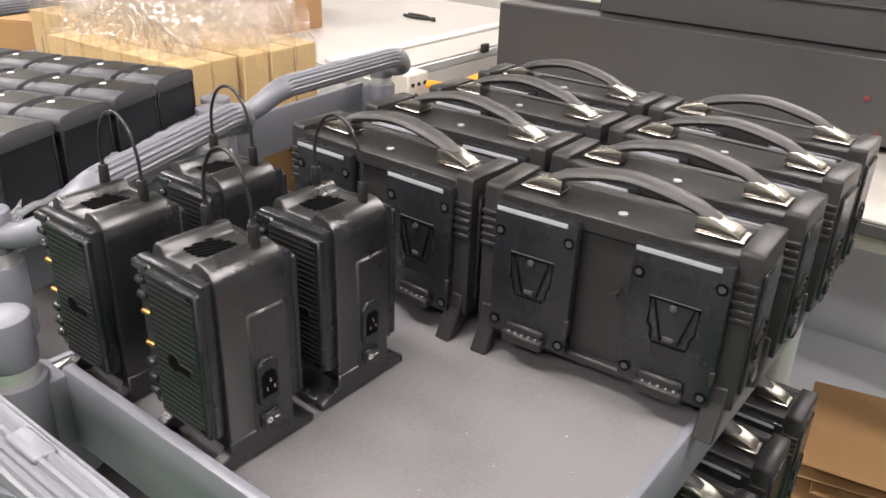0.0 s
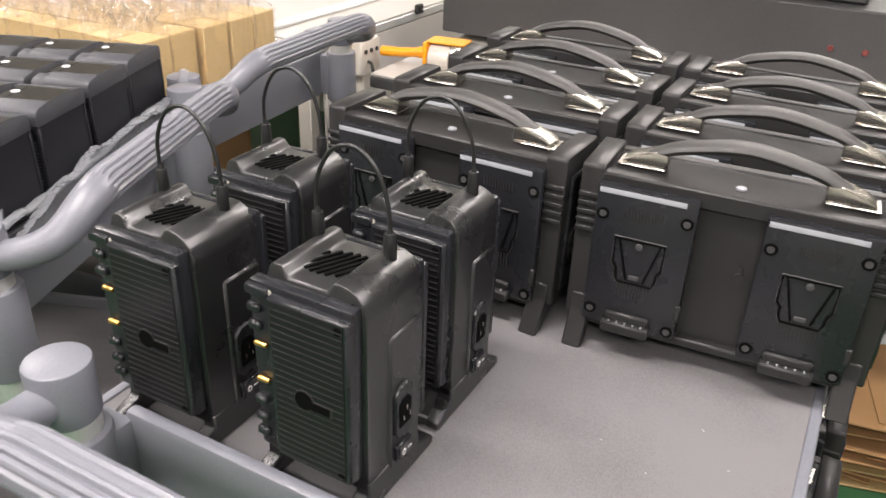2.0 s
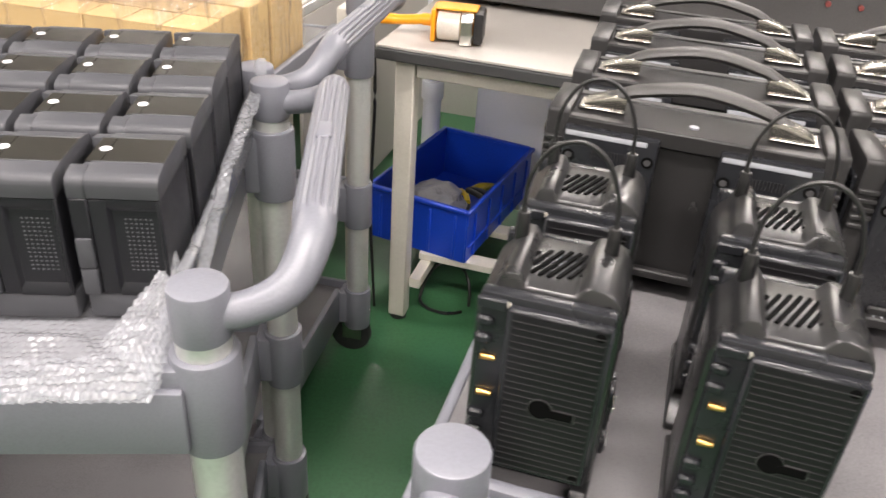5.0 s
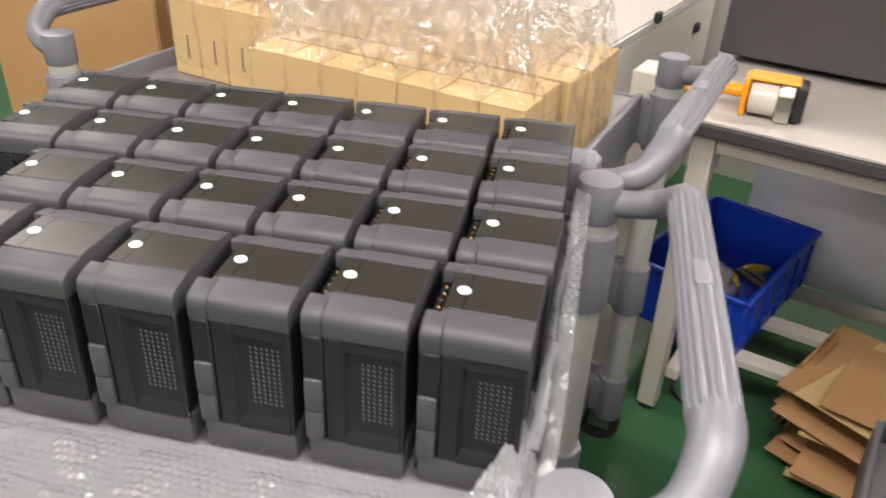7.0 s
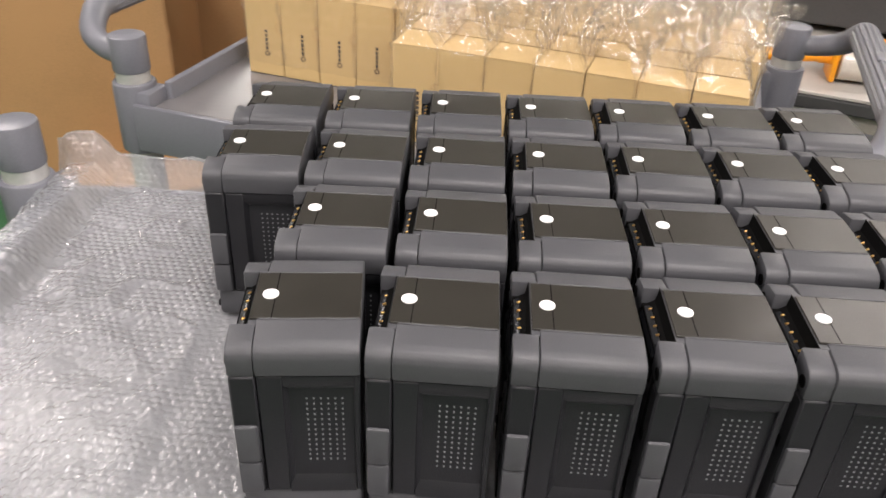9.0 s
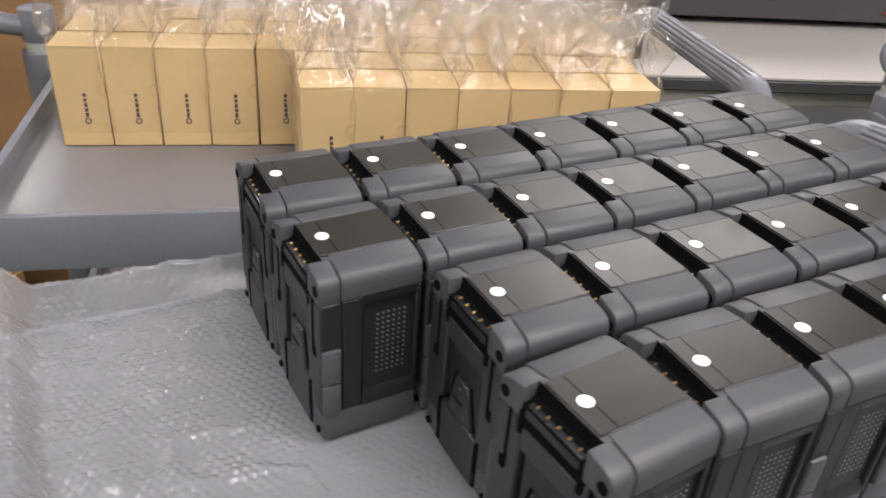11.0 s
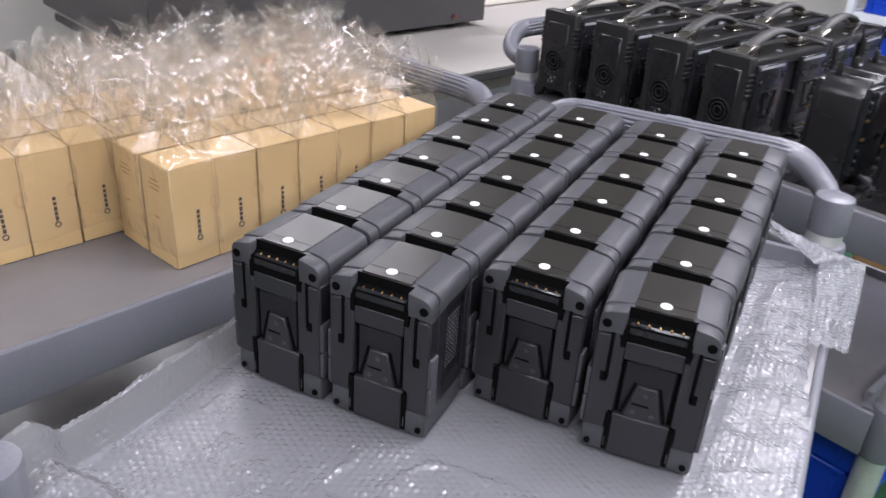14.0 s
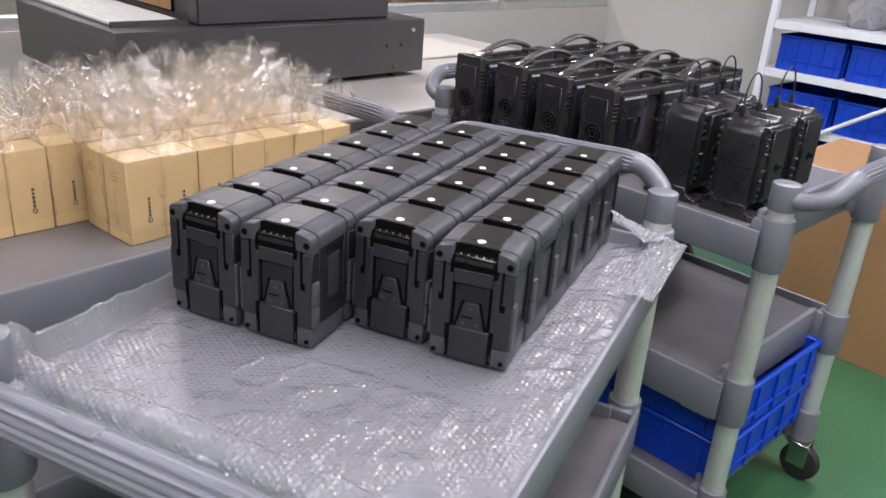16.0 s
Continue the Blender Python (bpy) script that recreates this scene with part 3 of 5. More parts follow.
def wrap_sheet():
    x0, x1, y0, y1 = -0.282, 0.664, -0.484, 0.112
    nx, ny = 640, 398
    verts, faces = [], []

    def sheet(name, parent=None):
        """Links the points and faces gathered so far as one mesh and starts afresh."""
        me = bpy.data.meshes.new(name)
        me.from_pydata(verts, [], faces)
        me.materials.append(M_WRAP)
        me.shade_smooth()
        verts.clear()
        faces.clear()
        ob = new(name, me)
        ob.parent = parent
        return ob

    for i in range(nx + 1):
        for j in range(ny + 1):
            p, q = x0 + (x1 - x0) * i / nx, y0 + (y1 - y0) * j / ny
            x, y = p, q
            ridge = noise.noise(Vector((p * 14 + q * 8, q * 12 - p * 7, 9.0)))
            w = noise.noise(Vector((p * 6, q * 6, 0.3))) * 0.004 + noise.noise(Vector((p * 22, q * 18, 2.0))) * 0.0016 + (0.25 - abs(ridge)) * 0.010 + (0.2 - abs(noise.noise(Vector((p * 31 - q * 12, q * 35 + p * 9, 5.0))))) * 0.0040
            under = smooth(-0.035, -0.01, p) * smooth(0.612, 0.590, p) * smooth(-0.412, -0.392, q) * smooth(0.062, 0.046, q)
            free = 1 - under
            z = 0.8078 + (0.0006 + max(0.0, w)) * free
            # left end climbs over the raised rim and its border hangs outside
            z += 0.028 * smooth(-0.202, -0.230, p) - 0.013 * smooth(-0.246, -0.282, p)
            x += 0.010 * smooth(-0.258, -0.282, p)
            # far side stands up against the next cart, its edge uneven
            k = smooth(0.058, 0.072, q)
            t = max(0.0, q - 0.066)
            lift = 0.034 + 0.006 * noise.noise(Vector((p * 9, 0.2, 6.0)))
            z += min(t * 1.05, lift) * k
            y -= t * 0.62 * k
            y += 0.003 * noise.noise(Vector((p * 17, q * 9, 3.3))) * k
            # right end rises inside the raised end
            k = smooth(0.600, 0.655, p)
            inner = smooth(-0.46, -0.36, q)
            z += (0.018 + 0.012 * inner + 0.045 * smooth(-0.42, -0.2, q)) * k * (1 + 0.12 * noise.noise(Vector((q * 18, 1, 4))))
            x -= (0.062 - 0.020 * inner) * k
            # the near border bends over the tray's edge along its right part
            hang = smooth(0.20, 0.34, p)
            k = max(0.0, -0.462 - q) / 0.022
            z -= 0.014 * k * hang
            h = bubble(p, q) * (1 - 0.55 * under) * max(0.12, min(1.0, 0.62 + 0.9 * noise.noise(Vector((p * 34, q * 34, 1.0))) + 0.7 * noise.noise(Vector((p * 7, q * 7, 4.0)))))
            x += 0.0015 * noise.noise(Vector((q * 30, p * 3, 5)))
            verts.append((x, y, z + h))
    for i in range(nx):
        for j in range(ny):
            a = i * (ny + 1) + j
            faces.append((a, a + ny + 1, a + ny + 2, a + 1))

    wrap = tagged(sheet("bubble_wrap"), "clear crinkled bubble wrap sheet lining the cart tray", "bubble wrap")

    def panel(a, b, c, d, n, m, puff, amp):
        """A bubbled flap between the edge a-b and the edge d-c."""
        a, b, c, d = Vector(a), Vector(b), Vector(c), Vector(d)
        nrm = (b - a).cross(d - a).normalized()
        if nrm.z < 0:
            nrm = -nrm
        lu, lv = (b - a).length, (d - a).length
        base = len(verts)
        for i in range(n + 1):
            for j in range(m + 1):
                u, v = i / n, j / m
                pt = a.lerp(b, u).lerp(d.lerp(c, u), v)
                wob = puff * math.sin(math.pi * v) * (1 - 0.5 * u) + amp * noise.noise(Vector((u * 7, v * 5, 3.0))) + 0.5 * amp * noise.noise(Vector((u * 21, v * 15, 8.0)))
                pt = pt + nrm * (wob + bubble(u * lu, v * lv))
                verts.append(tuple(pt))
        for i in range(n):
            for j in range(m):
                k = base + i * (m + 1) + j
                faces.append((k, k + 1, k + m + 2, k + m + 1))
        sheet("flap", wrap)

    # the corner of the sheet, folded back over itself against the raised end
    panel((0.545, -0.449, 0.833), (0.593, -0.354, 0.872), (0.607, -0.372, 0.846), (0.599, -0.496, 0.829), 70, 50, 0.008, 0.003)
    # the loose border that juts over the near edge beside the post
    panel((0.362, -0.466, 0.8155), (0.606, -0.452, 0.8290), (0.603, -0.512, 0.8230), (0.372, -0.507, 0.8125), 170, 42, 0.003, 0.003)
    # the rolled edge that stands up between the batteries and the raised end
    roll = bmesh.new()
    sweep(roll, curve_pts([(0.600, -0.372, 0.858), (0.604, -0.300, 0.862), (0.607, -0.220, 0.868), (0.608, -0.130, 0.877), (0.608, -0.040, 0.884), (0.606, 0.050, 0.880)], 12), 0.0062, 14)
    for v in roll.verts:
        v.co += Vector((0.5, 0.3, 1.0)) * 0.008 * noise.noise(v.co * 30) + Vector((0.4, 0.2, 0.6)) * 0.0015 * noise.noise(v.co * 110)
    roll.verts.index_update()
    verts.extend(tuple(v.co) for v in roll.verts)
    faces.extend(tuple(v.index for v in fc.verts) for fc in roll.faces)
    roll.free()
    sheet("rolled_edge", wrap)


wrap_sheet()


# ---- chargers with a cable loop ----
def charger():
    t = thing("battery_charger", pose(0, 0, 0), "black upright two-sided battery charger with a cable loop on top", "charger", "chargers on the cart")
    w, d, h = 0.098, 0.072, 0.198
    hw, hd = w / 2, d / 2
    # body: rounded shoulders seen from the front, dished top
    out = [(-hw, 0.02), (-hw, h - 0.030), (-hw + 0.003, h - 0.022), (-hw + 0.011, h - 0.013), (-hw + 0.014, h - 0.004), (-hw + 0.018, h), (-hw + 0.026, h), (-hw + 0.031, h - 0.009),
           (hw - 0.033, h - 0.009), (hw - 0.028, h - 0.001), (hw - 0.023, h), (hw - 0.015, h - 0.0012), (hw - 0.008, h - 0.0045), (hw - 0.0025, h - 0.011), (hw, h - 0.021), (hw, 0.02)]
    bm = bmesh.new()
    prism(bm, out, -hd, hd, "y", 0.0026, seg=2)
    box(bm, hw - 0.001, 0.012, 0.085, 0.006, 0.044, 0.125, 0.003)
    body = part("body", bm, M_BLACK, t)
    for k in range(8):
        bm = bmesh.new()
        ln = 0.040 * (1 - (abs(k - 3.5) / 4.3) ** 2) ** 0.5
        box(bm, 0, 0, 0, 0.0026, ln * 1.05, 0.0024, m=pose(-0.0214 + 0.0061 * k, 0.000, h - 0.0085, 0, 0, -24))
        part("vent_slot", bm, M_HOLE_SHADE, body)
    # feet
    for s in (-1, 1):
        bm = bmesh.new()
        prism(bm, [(-0.060, 0.0), (0.060, 0.0), (0.060, 0.008), (0.036, 0.017), (0.036, 0.03), (-0.036, 0.03), (-0.036, 0.017), (-0.060, 0.008)], s * (hw - 0.006) - 0.007, s * (hw - 0.006) + 0.007, "x", 0.0016)
        part("foot", bm, M_BLACK, t)
    for y in (-0.054, 0.054):
        bm = bmesh.new()
        box(bm, 0, y, 0.005, w - 0.02, 0.010, 0.010, 0.002)
        part("foot_bar", bm, M_BLACK, t)
    # front and back mount plates
    for s in (-1, 1):
        y = s * hd
        bm = bmesh.new()
        box(bm, 0, y + s * 0.005, 0.112, 0.090, 0.012, 0.150, 0.003, seg=2)
        box(bm, 0.010, y + s * 0.013, 0.110, 0.070, 0.008, 0.142, 0.002)
        box(bm, -0.036, y + s * 0.0118, 0.180, 0.020, 0.006, 0.008, 0.001)
        plate = part("mount_plate", bm, M_PLATE, t)
        bm = bmesh.new()
        box(bm, 0.010, y + s * 0.0168, 0.1105, 0.062, 0.0012, 0.136)
        for k in range(24):
            z = 0.044 + 0.0056 * k
            a = s * 0.0172 + y
            prism(bm, [(a - s * 0.0006, z - 0.0022), (a + s * 0.0006, z), (a + s * 0.0006, z + 0.0006), (a - s * 0.0006, z + 0.0024)], -0.021, 0.041, "x")
        part("ribbed_panel", bm, M_RIB, plate, "finely ribbed black panel", kind="stuff")
        # Thin lighter lines paint the highlight along each rib.
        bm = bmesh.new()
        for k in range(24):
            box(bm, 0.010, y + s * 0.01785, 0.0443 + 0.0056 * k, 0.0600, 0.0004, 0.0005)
        part("rib_edge", bm, M_RIDGE, plate, "rib edges with their highlight painted in", kind="stuff")
        # Lighter rim paints the glint round the keyhole.
        bm = bmesh.new()
        rod(bm, (0.006, y + s * 0.0165, 0.104), (0.006, y + s * 0.0183, 0.104), 0.0090, 28)
        box(bm, 0.0205, y + s * 0.0174, 0.1020, 0.0200, 0.0016, 0.0092, 0.0003)
        part("keyhole_rim", bm, M_RIDGE, plate)
        bm = bmesh.new()
        rod(bm, (0.006, y + s * 0.0170, 0.1043), (0.006, y + s * 0.0188, 0.1043), 0.0079, 28)
        box(bm, 0.0195, y + s * 0.0180, 0.1022, 0.0185, 0.0018, 0.0072, 0.0003)
        part("keyhole", bm, M_HOLE_SHADE, plate, "keyhole slot, its shade painted near-black")
        for z in (0.135, 0.103):
            bm = bmesh.new()
            rod(bm, (-0.0405, y + s * 0.0128, z), (-0.0300, y + s * 0.0128, z), 0.0026, 14, r2=0.0020, bev=0.0004)
            part("contact_pin", bm, M_GOLD, plate, "gold contact pin")
        for z in (0.165, 0.150, 0.082, 0.066, 0.052):
            bm = bmesh.new()
            box(bm, -0.040, y + s * 0.012, z, 0.012, 0.006, 0.008, 0.002)
            part("catch", bm, M_PLATE, plate)
        bm = bmesh.new()
        rod(bm, (-0.026, y + s * 0.0105, 0.180), (-0.026, y + s * 0.0116, 0.180), 0.0026, 14)
        part("indicator", bm, M_STEEL, plate, "small pale indicator")
        for x, z in ((0.037, 0.174), (0.037, 0.046)):
            bm = bmesh.new()
            rod(bm, (x, y + s * 0.016, z), (x, y + s * 0.0176, z), 0.0034, 14)
            part("screw", bm, M_HOLE_SHADE, plate)
    for s in (-1, 1):
        bm = bmesh.new()
        rod(bm, (hw - 0.011, s * (hd + 0.0004), h - 0.014), (hw - 0.011, s * (hd - 0.004), h - 0.014), 0.0032, 14)
        part("screw_hole", bm, M_HOLE_SHADE, body)
    # mains inlet and switch on one side
    x = hw + 0.0022
    oct_out = [(-0.012, -0.018), (-0.005, -0.025), (0.005, -0.025), (0.012, -0.018), (0.012, 0.018), (0.005, 0.025), (-0.005, 0.025), (-0.012, 0.018)]
    bm = bmesh.new()
    prism(bm, [(0.006 + a, 0.075 + b) for a, b in oct_out], x - 0.002, x + 0.003, "x", 0.001)
    inlet = part("power_inlet", bm, M_PLATE, t, "black three-pin mains inlet")
    bm = bmesh.new()
    prism(bm, [(0.006 + a, 0.075 + b) for a, b in ((-0.008, -0.013), (0.008, -0.013), (0.008, 0.009), (0.004, 0.013), (-0.004, 0.013), (-0.008, 0.009))], x + 0.0022, x + 0.0036, "x")
    part("socket", bm, M_HOLE_SHADE, inlet)
    for dy, dz in ((0, 0.004), (-0.004, -0.004), (0.004, -0.004)):
        bm = bmesh.new()
        box(bm, x + 0.0042, 0.006 + dy, 0.075 + dz, 0.002, 0.0015, 0.004)
        part("pin", bm, M_CHROME, inlet)
    bm = bmesh.new()
    box(bm, x + 0.001, 0.006, 0.037, 0.005, 0.021, 0.015, 0.001)
    switch = part("rocker_switch", bm, M_PLATE, t, "black rocker switch with white marks")
    bm = bmesh.new()
    prism(bm, [(-0.0085, 0.031), (0.0085, 0.031), (0.0085, 0.043), (-0.0085, 0.043)], x + 0.003, x + 0.0048, "x", 0.0006, m=Matrix.Translation((0, 0.006, 0)))
    part("rocker", bm, M_BLACK, switch)
    bm = bmesh.new()
    for k in range(16):
        a = 2 * math.pi * k / 16
        box(bm, x + 0.0050, 0.0025 + 0.0022 * math.cos(a), 0.037 + 0.0022 * math.sin(a), 0.0005, 0.0010, 0.0010)
    box(bm, x + 0.0050, 0.0105, 0.037, 0.0005, 0.005, 0.0009)
    part("mark", bm, M_WHITE, switch, "white on-off marks")
    # cable loop
    a, b = Vector((-0.032, 0.018, h - 0.003)), Vector((0.032, 0.018, h - 0.003))
    bm = bmesh.new()
    loop = curve_pts([a + Vector((-0.001, 0, 0.02)), (-0.031, 0.018, h + 0.045), (-0.018, 0.018, h + 0.069), (0.002, 0.018, h + 0.076), (0.020, 0.018, h + 0.064), (0.030, 0.018, h + 0.040), b + Vector((0, 0, 0.02))], 8)
    sweep(bm, loop, 0.0017, 10)
    cable = part("cable_loop", bm, M_WIRE, t, "thin glossy black cable loop")
    for p in (a, b):
        bm = bmesh.new()
        rod(bm, p + Vector((0, 0, -0.001)), p + Vector((0, 0, 0.021)), 0.0054, 10, r2=0.0046, bev=0.0010)
        rod(bm, p + Vector((0, 0, 0.020)), p + Vector((0, 0, 0.025)), 0.0026, 12, r2=0.0016)
        part("plug", bm, M_WIRE, cable, "black cable plug")
    return t


chg = charger()
first = True
for u, v, rz in ((0.053, 0.104, 0.5), (0.207, 0.107, -1.0), (0.052, 0.236, 1.0), (0.206, 0.240, -0.5)):
    m = on_a(u, v, 0.8065, rz)
    if first:
        chg.matrix_basis, first = m, False
    else:
        copy_thing(chg, m)


# ---- charging stations ----
def station():
    t = thing("charging_station", pose(0, 0, 0), "black four-bay charging station with a leatherette carry handle", "charging station", "charging stations on the cart")
    w, d, h = 0.286, 0.084, 0.186
    hw, hd, z0 = w / 2, d / 2, 0.018
    bm = bmesh.new()
    box(bm, 0, 0, (h + z0) / 2, w - 0.034, d - 0.012, h - z0 - 0.002, 0.002)
    part("body", bm, M_CASE, t)
    for s in (-1, 1):
        for yy, zz, sy, sz in ((hd - 0.007, h - 0.008, 0.014, 0.018), (hd - 0.003, z0 + 0.008, 0.012, 0.010)):
            bm = bmesh.new()
            box(bm, 0, s * yy, zz, w - 0.04, sy, sz, 0.002)
            part("frame_rail", bm, M_CASE, t)
    bm = bmesh.new()
    box(bm, 0, 0, h - 0.007, w - 0.04, d - 0.0285, 0.012, 0.002)
    part("top_plate", bm, M_CASE, t)
    # end caps with stepped ribs, feet, fan and socket
    for s in (-1, 1):
        bm = bmesh.new()
        prism(bm, [(-hd, z0 + 0.01), (hd, z0 + 0.01), (hd, h + 0.003), (hd - 0.003, h + 0.007), (-hd + 0.003, h + 0.007), (-hd, h + 0.003)], s * (hw - 0.022), s * hw, "x", 0.0014)
        for q in (-1, 1):
            for k in range(5):
                box(bm, s * (hw - 0.010), q * (hd + 0.001), h - 0.024 - 0.009 * k, 0.020, 0.005, 0.005, 0.001)
        cap = part("end_cap", bm, M_CASE, t)
        for q in (-1, 1):
            bm = bmesh.new()
            prism(bm, [(q * (hd - 0.014), 0.052), (q * (hd + 0.002), 0.052), (q * (hd + 0.004), 0.035), (q * (hd + 0.024), 0.0), (q * (hd + 0.008), 0.0), (q * (hd - 0.014), 0.020)],
                  s * (hw - 0.026), s * (hw - 0.006), "x", 0.0015)
            part("foot", bm, M_CASE, t)
        x = s * hw
        bm = bmesh.new()
        box(bm, x + s * 0.001, 0, 0.105, 0.005, d - 0.026, 0.130, 0.002)
        part("side_panel", bm, M_PLATE, cap)
        bm = bmesh.new()
        rod(bm, (x + s * 0.0030, 0, 0.090), (x + s * 0.0040, 0, 0.090), 0.0235, 32)
        part("fan_guard", bm, M_HOLE_SHADE, cap, "round fan opening")
        for r in (0.008, 0.0155, 0.0225):
            bm = bmesh.new()
            sweep(bm, [(x + s * 0.0042, r * math.cos(a * math.pi / 12), 0.090 + r * math.sin(a * math.pi / 12)) for a in range(25)], 0.0011, 6)
            part("guard_ring", bm, M_CASE, cap)
        bm = bmesh.new()
        box(bm, x + s * 0.0045, 0, 0.050, 0.004, 0.024, 0.018, 0.002)
        sock = part("power_inlet", bm, M_PLATE, cap)
        for dy, dz in ((0, 0.003), (-0.005, -0.003), (0.005, -0.003)):
            bm = bmesh.new()
            box(bm, x + s * 0.0068, dy, 0.050 + dz, 0.001, 0.002, 0.004)
            part("pin", bm, M_STRIPE, sock)
    # four mount plates
    for q in (-1, 1):
        for cx in (-0.076, 0.076):
            y = q * hd
            bm = bmesh.new()
            box(bm, cx, y + q * 0.004, 0.104, 0.094, 0.012, 0.150, 0.0025, seg=2)
            plate = part("mount_plate", bm, M_PLATE, t)
            bm = bmesh.new()
            prism(bm, [(y + q * 0.0045, 0.179), (y + q * 0.0102, 0.1765), (y + q * 0.0106, 0.171), (y + q * 0.0045, 0.171)], cx - 0.045, cx + 0.036, "x", 0.0005)
            part("top_strip", bm, M_STRIPE, plate, "pale glossy strip along the top edge")
            bm = bmesh.new()
            yy = y + q * 0.0103
            rim = [(-0.0235, 0.1285), (0.0235, 0.1285), (0.0235, 0.1010), (0.0195, 0.0960), (0.0195, 0.0885), (0.0165, 0.0815), (-0.0165, 0.0815), (-0.0195, 0.0885), (-0.0195, 0.0960), (-0.0235, 0.1010)]
            sweep(bm, [(cx + a, yy, b) for a, b in rim + rim[:2]], 0.0014, 6)
            part("socket_edge", bm, M_HOLE_SHADE, plate, "outline of the mounting socket, groove shade painted near-black")
            bm = bmesh.new()
            sweep(bm, [(cx + a * 1.05, yy, 0.105 + (b - 0.105) * 1.05) for a, b in rim + rim[:2]], 0.0007, 6)
            part("mount_rim", bm, M_LINE, plate)
            bm = bmesh.new()
            for q2 in (-1, 1):
                prism(bm, [(cx + q2 * 0.0205, 0.1265), (cx + q2 * 0.0185, 0.1265), (cx + q2 * 0.0075, 0.0850), (cx + q2 * 0.0095, 0.0850)], yy - 0.001, yy + 0.0012, "y")
            part("mount_socket", bm, M_HOLE_SHADE, plate, "tapered mounting socket")
            bm = bmesh.new()
            rod(bm, (cx, yy - 0.001, 0.1235), (cx, yy + q * 0.0035, 0.1235), 0.0036, 14, bev=0.0008)
            part("stud", bm, M_LINE, plate)
            bm = bmesh.new()
            box(bm, cx - 0.001, yy + q * 0.0004, 0.0885, 0.0100, 0.0020, 0.0046, 0.0006)
            part("catch", bm, M_LINE, plate)
            bm = bmesh.new()
            for k in range(11):
                box(bm, cx - 0.016 + 0.0032 * k, y + q * 0.0101, 0.074, 0.0013, 0.0012, 0.018)
                box(bm, cx - 0.016 + 0.0032 * k, y + q * 0.0101, 0.155, 0.0013, 0.0012, 0.010)
            part("rib_field", bm, M_CASE, plate, kind="stuff")
            bm = bmesh.new()
            box(bm, cx - 0.001, y + q * 0.014, 0.032, 0.048, 0.012, 0.012, 0.002)
            box(bm, cx - 0.001, y + q * 0.011, 0.042, 0.044, 0.006, 0.010, 0.002)
            block = part("contact_block", bm, M_CASE, plate)
            for k in range(5):
                bm = bmesh.new()
                box(bm, cx - 0.017 + 0.008 * k, y + q * 0.0162, 0.0384, 0.0016, 0.003, 0.0014)
                part("contact", bm, M_STRIPE, block)
            for sx, sz in ((-0.039, 0.150), (0.039, 0.156), (-0.039, 0.044), (0.039, 0.038)):
                bm = bmesh.new()
                rod(bm, (cx + sx, y + q * 0.0096, sz), (cx + sx, y + q * 0.0108, sz), 0.0060, 18)
                part("screw_hole", bm, M_HOLE_SHADE, plate)
                bm = bmesh.new()
                rod(bm, (cx + sx, y + q * 0.0098, sz), (cx + sx, y + q * 0.0114, sz), 0.0034, 12)
                part("screw", bm, M_LINE, plate)
            bm = bmesh.new()
            box(bm, cx + 0.0455, y + q * 0.0085, 0.062, 0.005, 0.006, 0.016, 0.001)
            part("release_lever", bm, M_CASE, plate)
        bm = bmesh.new()
        rod(bm, (0.016, q * (hd - 0.006), 0.115), (0.016, q * (hd + 0.008), 0.115), 0.0022, 10)
        rod(bm, (0.016, q * (hd + 0.008), 0.115), (0.016, q * (hd + 0.011), 0.115), 0.0042, 12)
        part("knob", bm, M_CASE, t)
    # handle
    bm = bmesh.new()
    pts = curve_pts([(-0.088, 0, h + 0.010), (-0.060, 0, h + 0.023), (0, 0, h + 0.033), (0.060, 0, h + 0.023), (0.088, 0, h + 0.010)], 7)
    sec = []
    for i, p in enumerate(pts):
        dd = (pts[min(i + 1, len(pts) - 1)] - pts[max(i - 1, 0)]).normalized()
        nn = Vector((-dd.z, 0, dd.x))
        e = 0.0125 + 0.0012 * math.cos((i / (len(pts) - 1) - 0.5) * math.pi * 2)
        ring = []
        for k in range(14):
            a = 2 * math.pi * k / 14
            ring.append(bm.verts.new(p + Vector((0, 1, 0)) * e * math.cos(a) + nn * 0.0062 * math.sin(a)))
        sec.append(ring)
    for r1, r2 in zip(sec, sec[1:]):
        for k in range(14):
            bm.faces.new((r1[k], r1[(k + 1) % 14], r2[(k + 1) % 14], r2[k]))
    bm.faces.new(sec[0])
    bm.faces.new(sec[-1])
    hd_ob = part("handle", bm, M_LEATHER, t, "curved black leatherette handle")
    for s in (-1, 1):
        bm = bmesh.new()
        prism(bm, [(s * 0.070, h + 0.003), (s * 0.112, h + 0.003), (s * 0.112, h + 0.0055), (s * 0.104, h + 0.010), (s * 0.082, h + 0.0175), (s * 0.070, h + 0.0165)], -0.0125, 0.0125, "y", 0.0030, seg=2)
        box(bm, s * 0.094, 0, h + 0.0012, 0.046, 0.029, 0.003, 0.001)
        part("clip", bm, M_CHROME, hd_ob, "chrome handle clip")
    bm = bmesh.new()
    rod(bm, (0, -0.014, h - 0.001), (0, -0.014, h + 0.0008), 0.0048, 16)
    part("sticker", bm, M_STRIPE, t, "small pale round sticker")
    return t


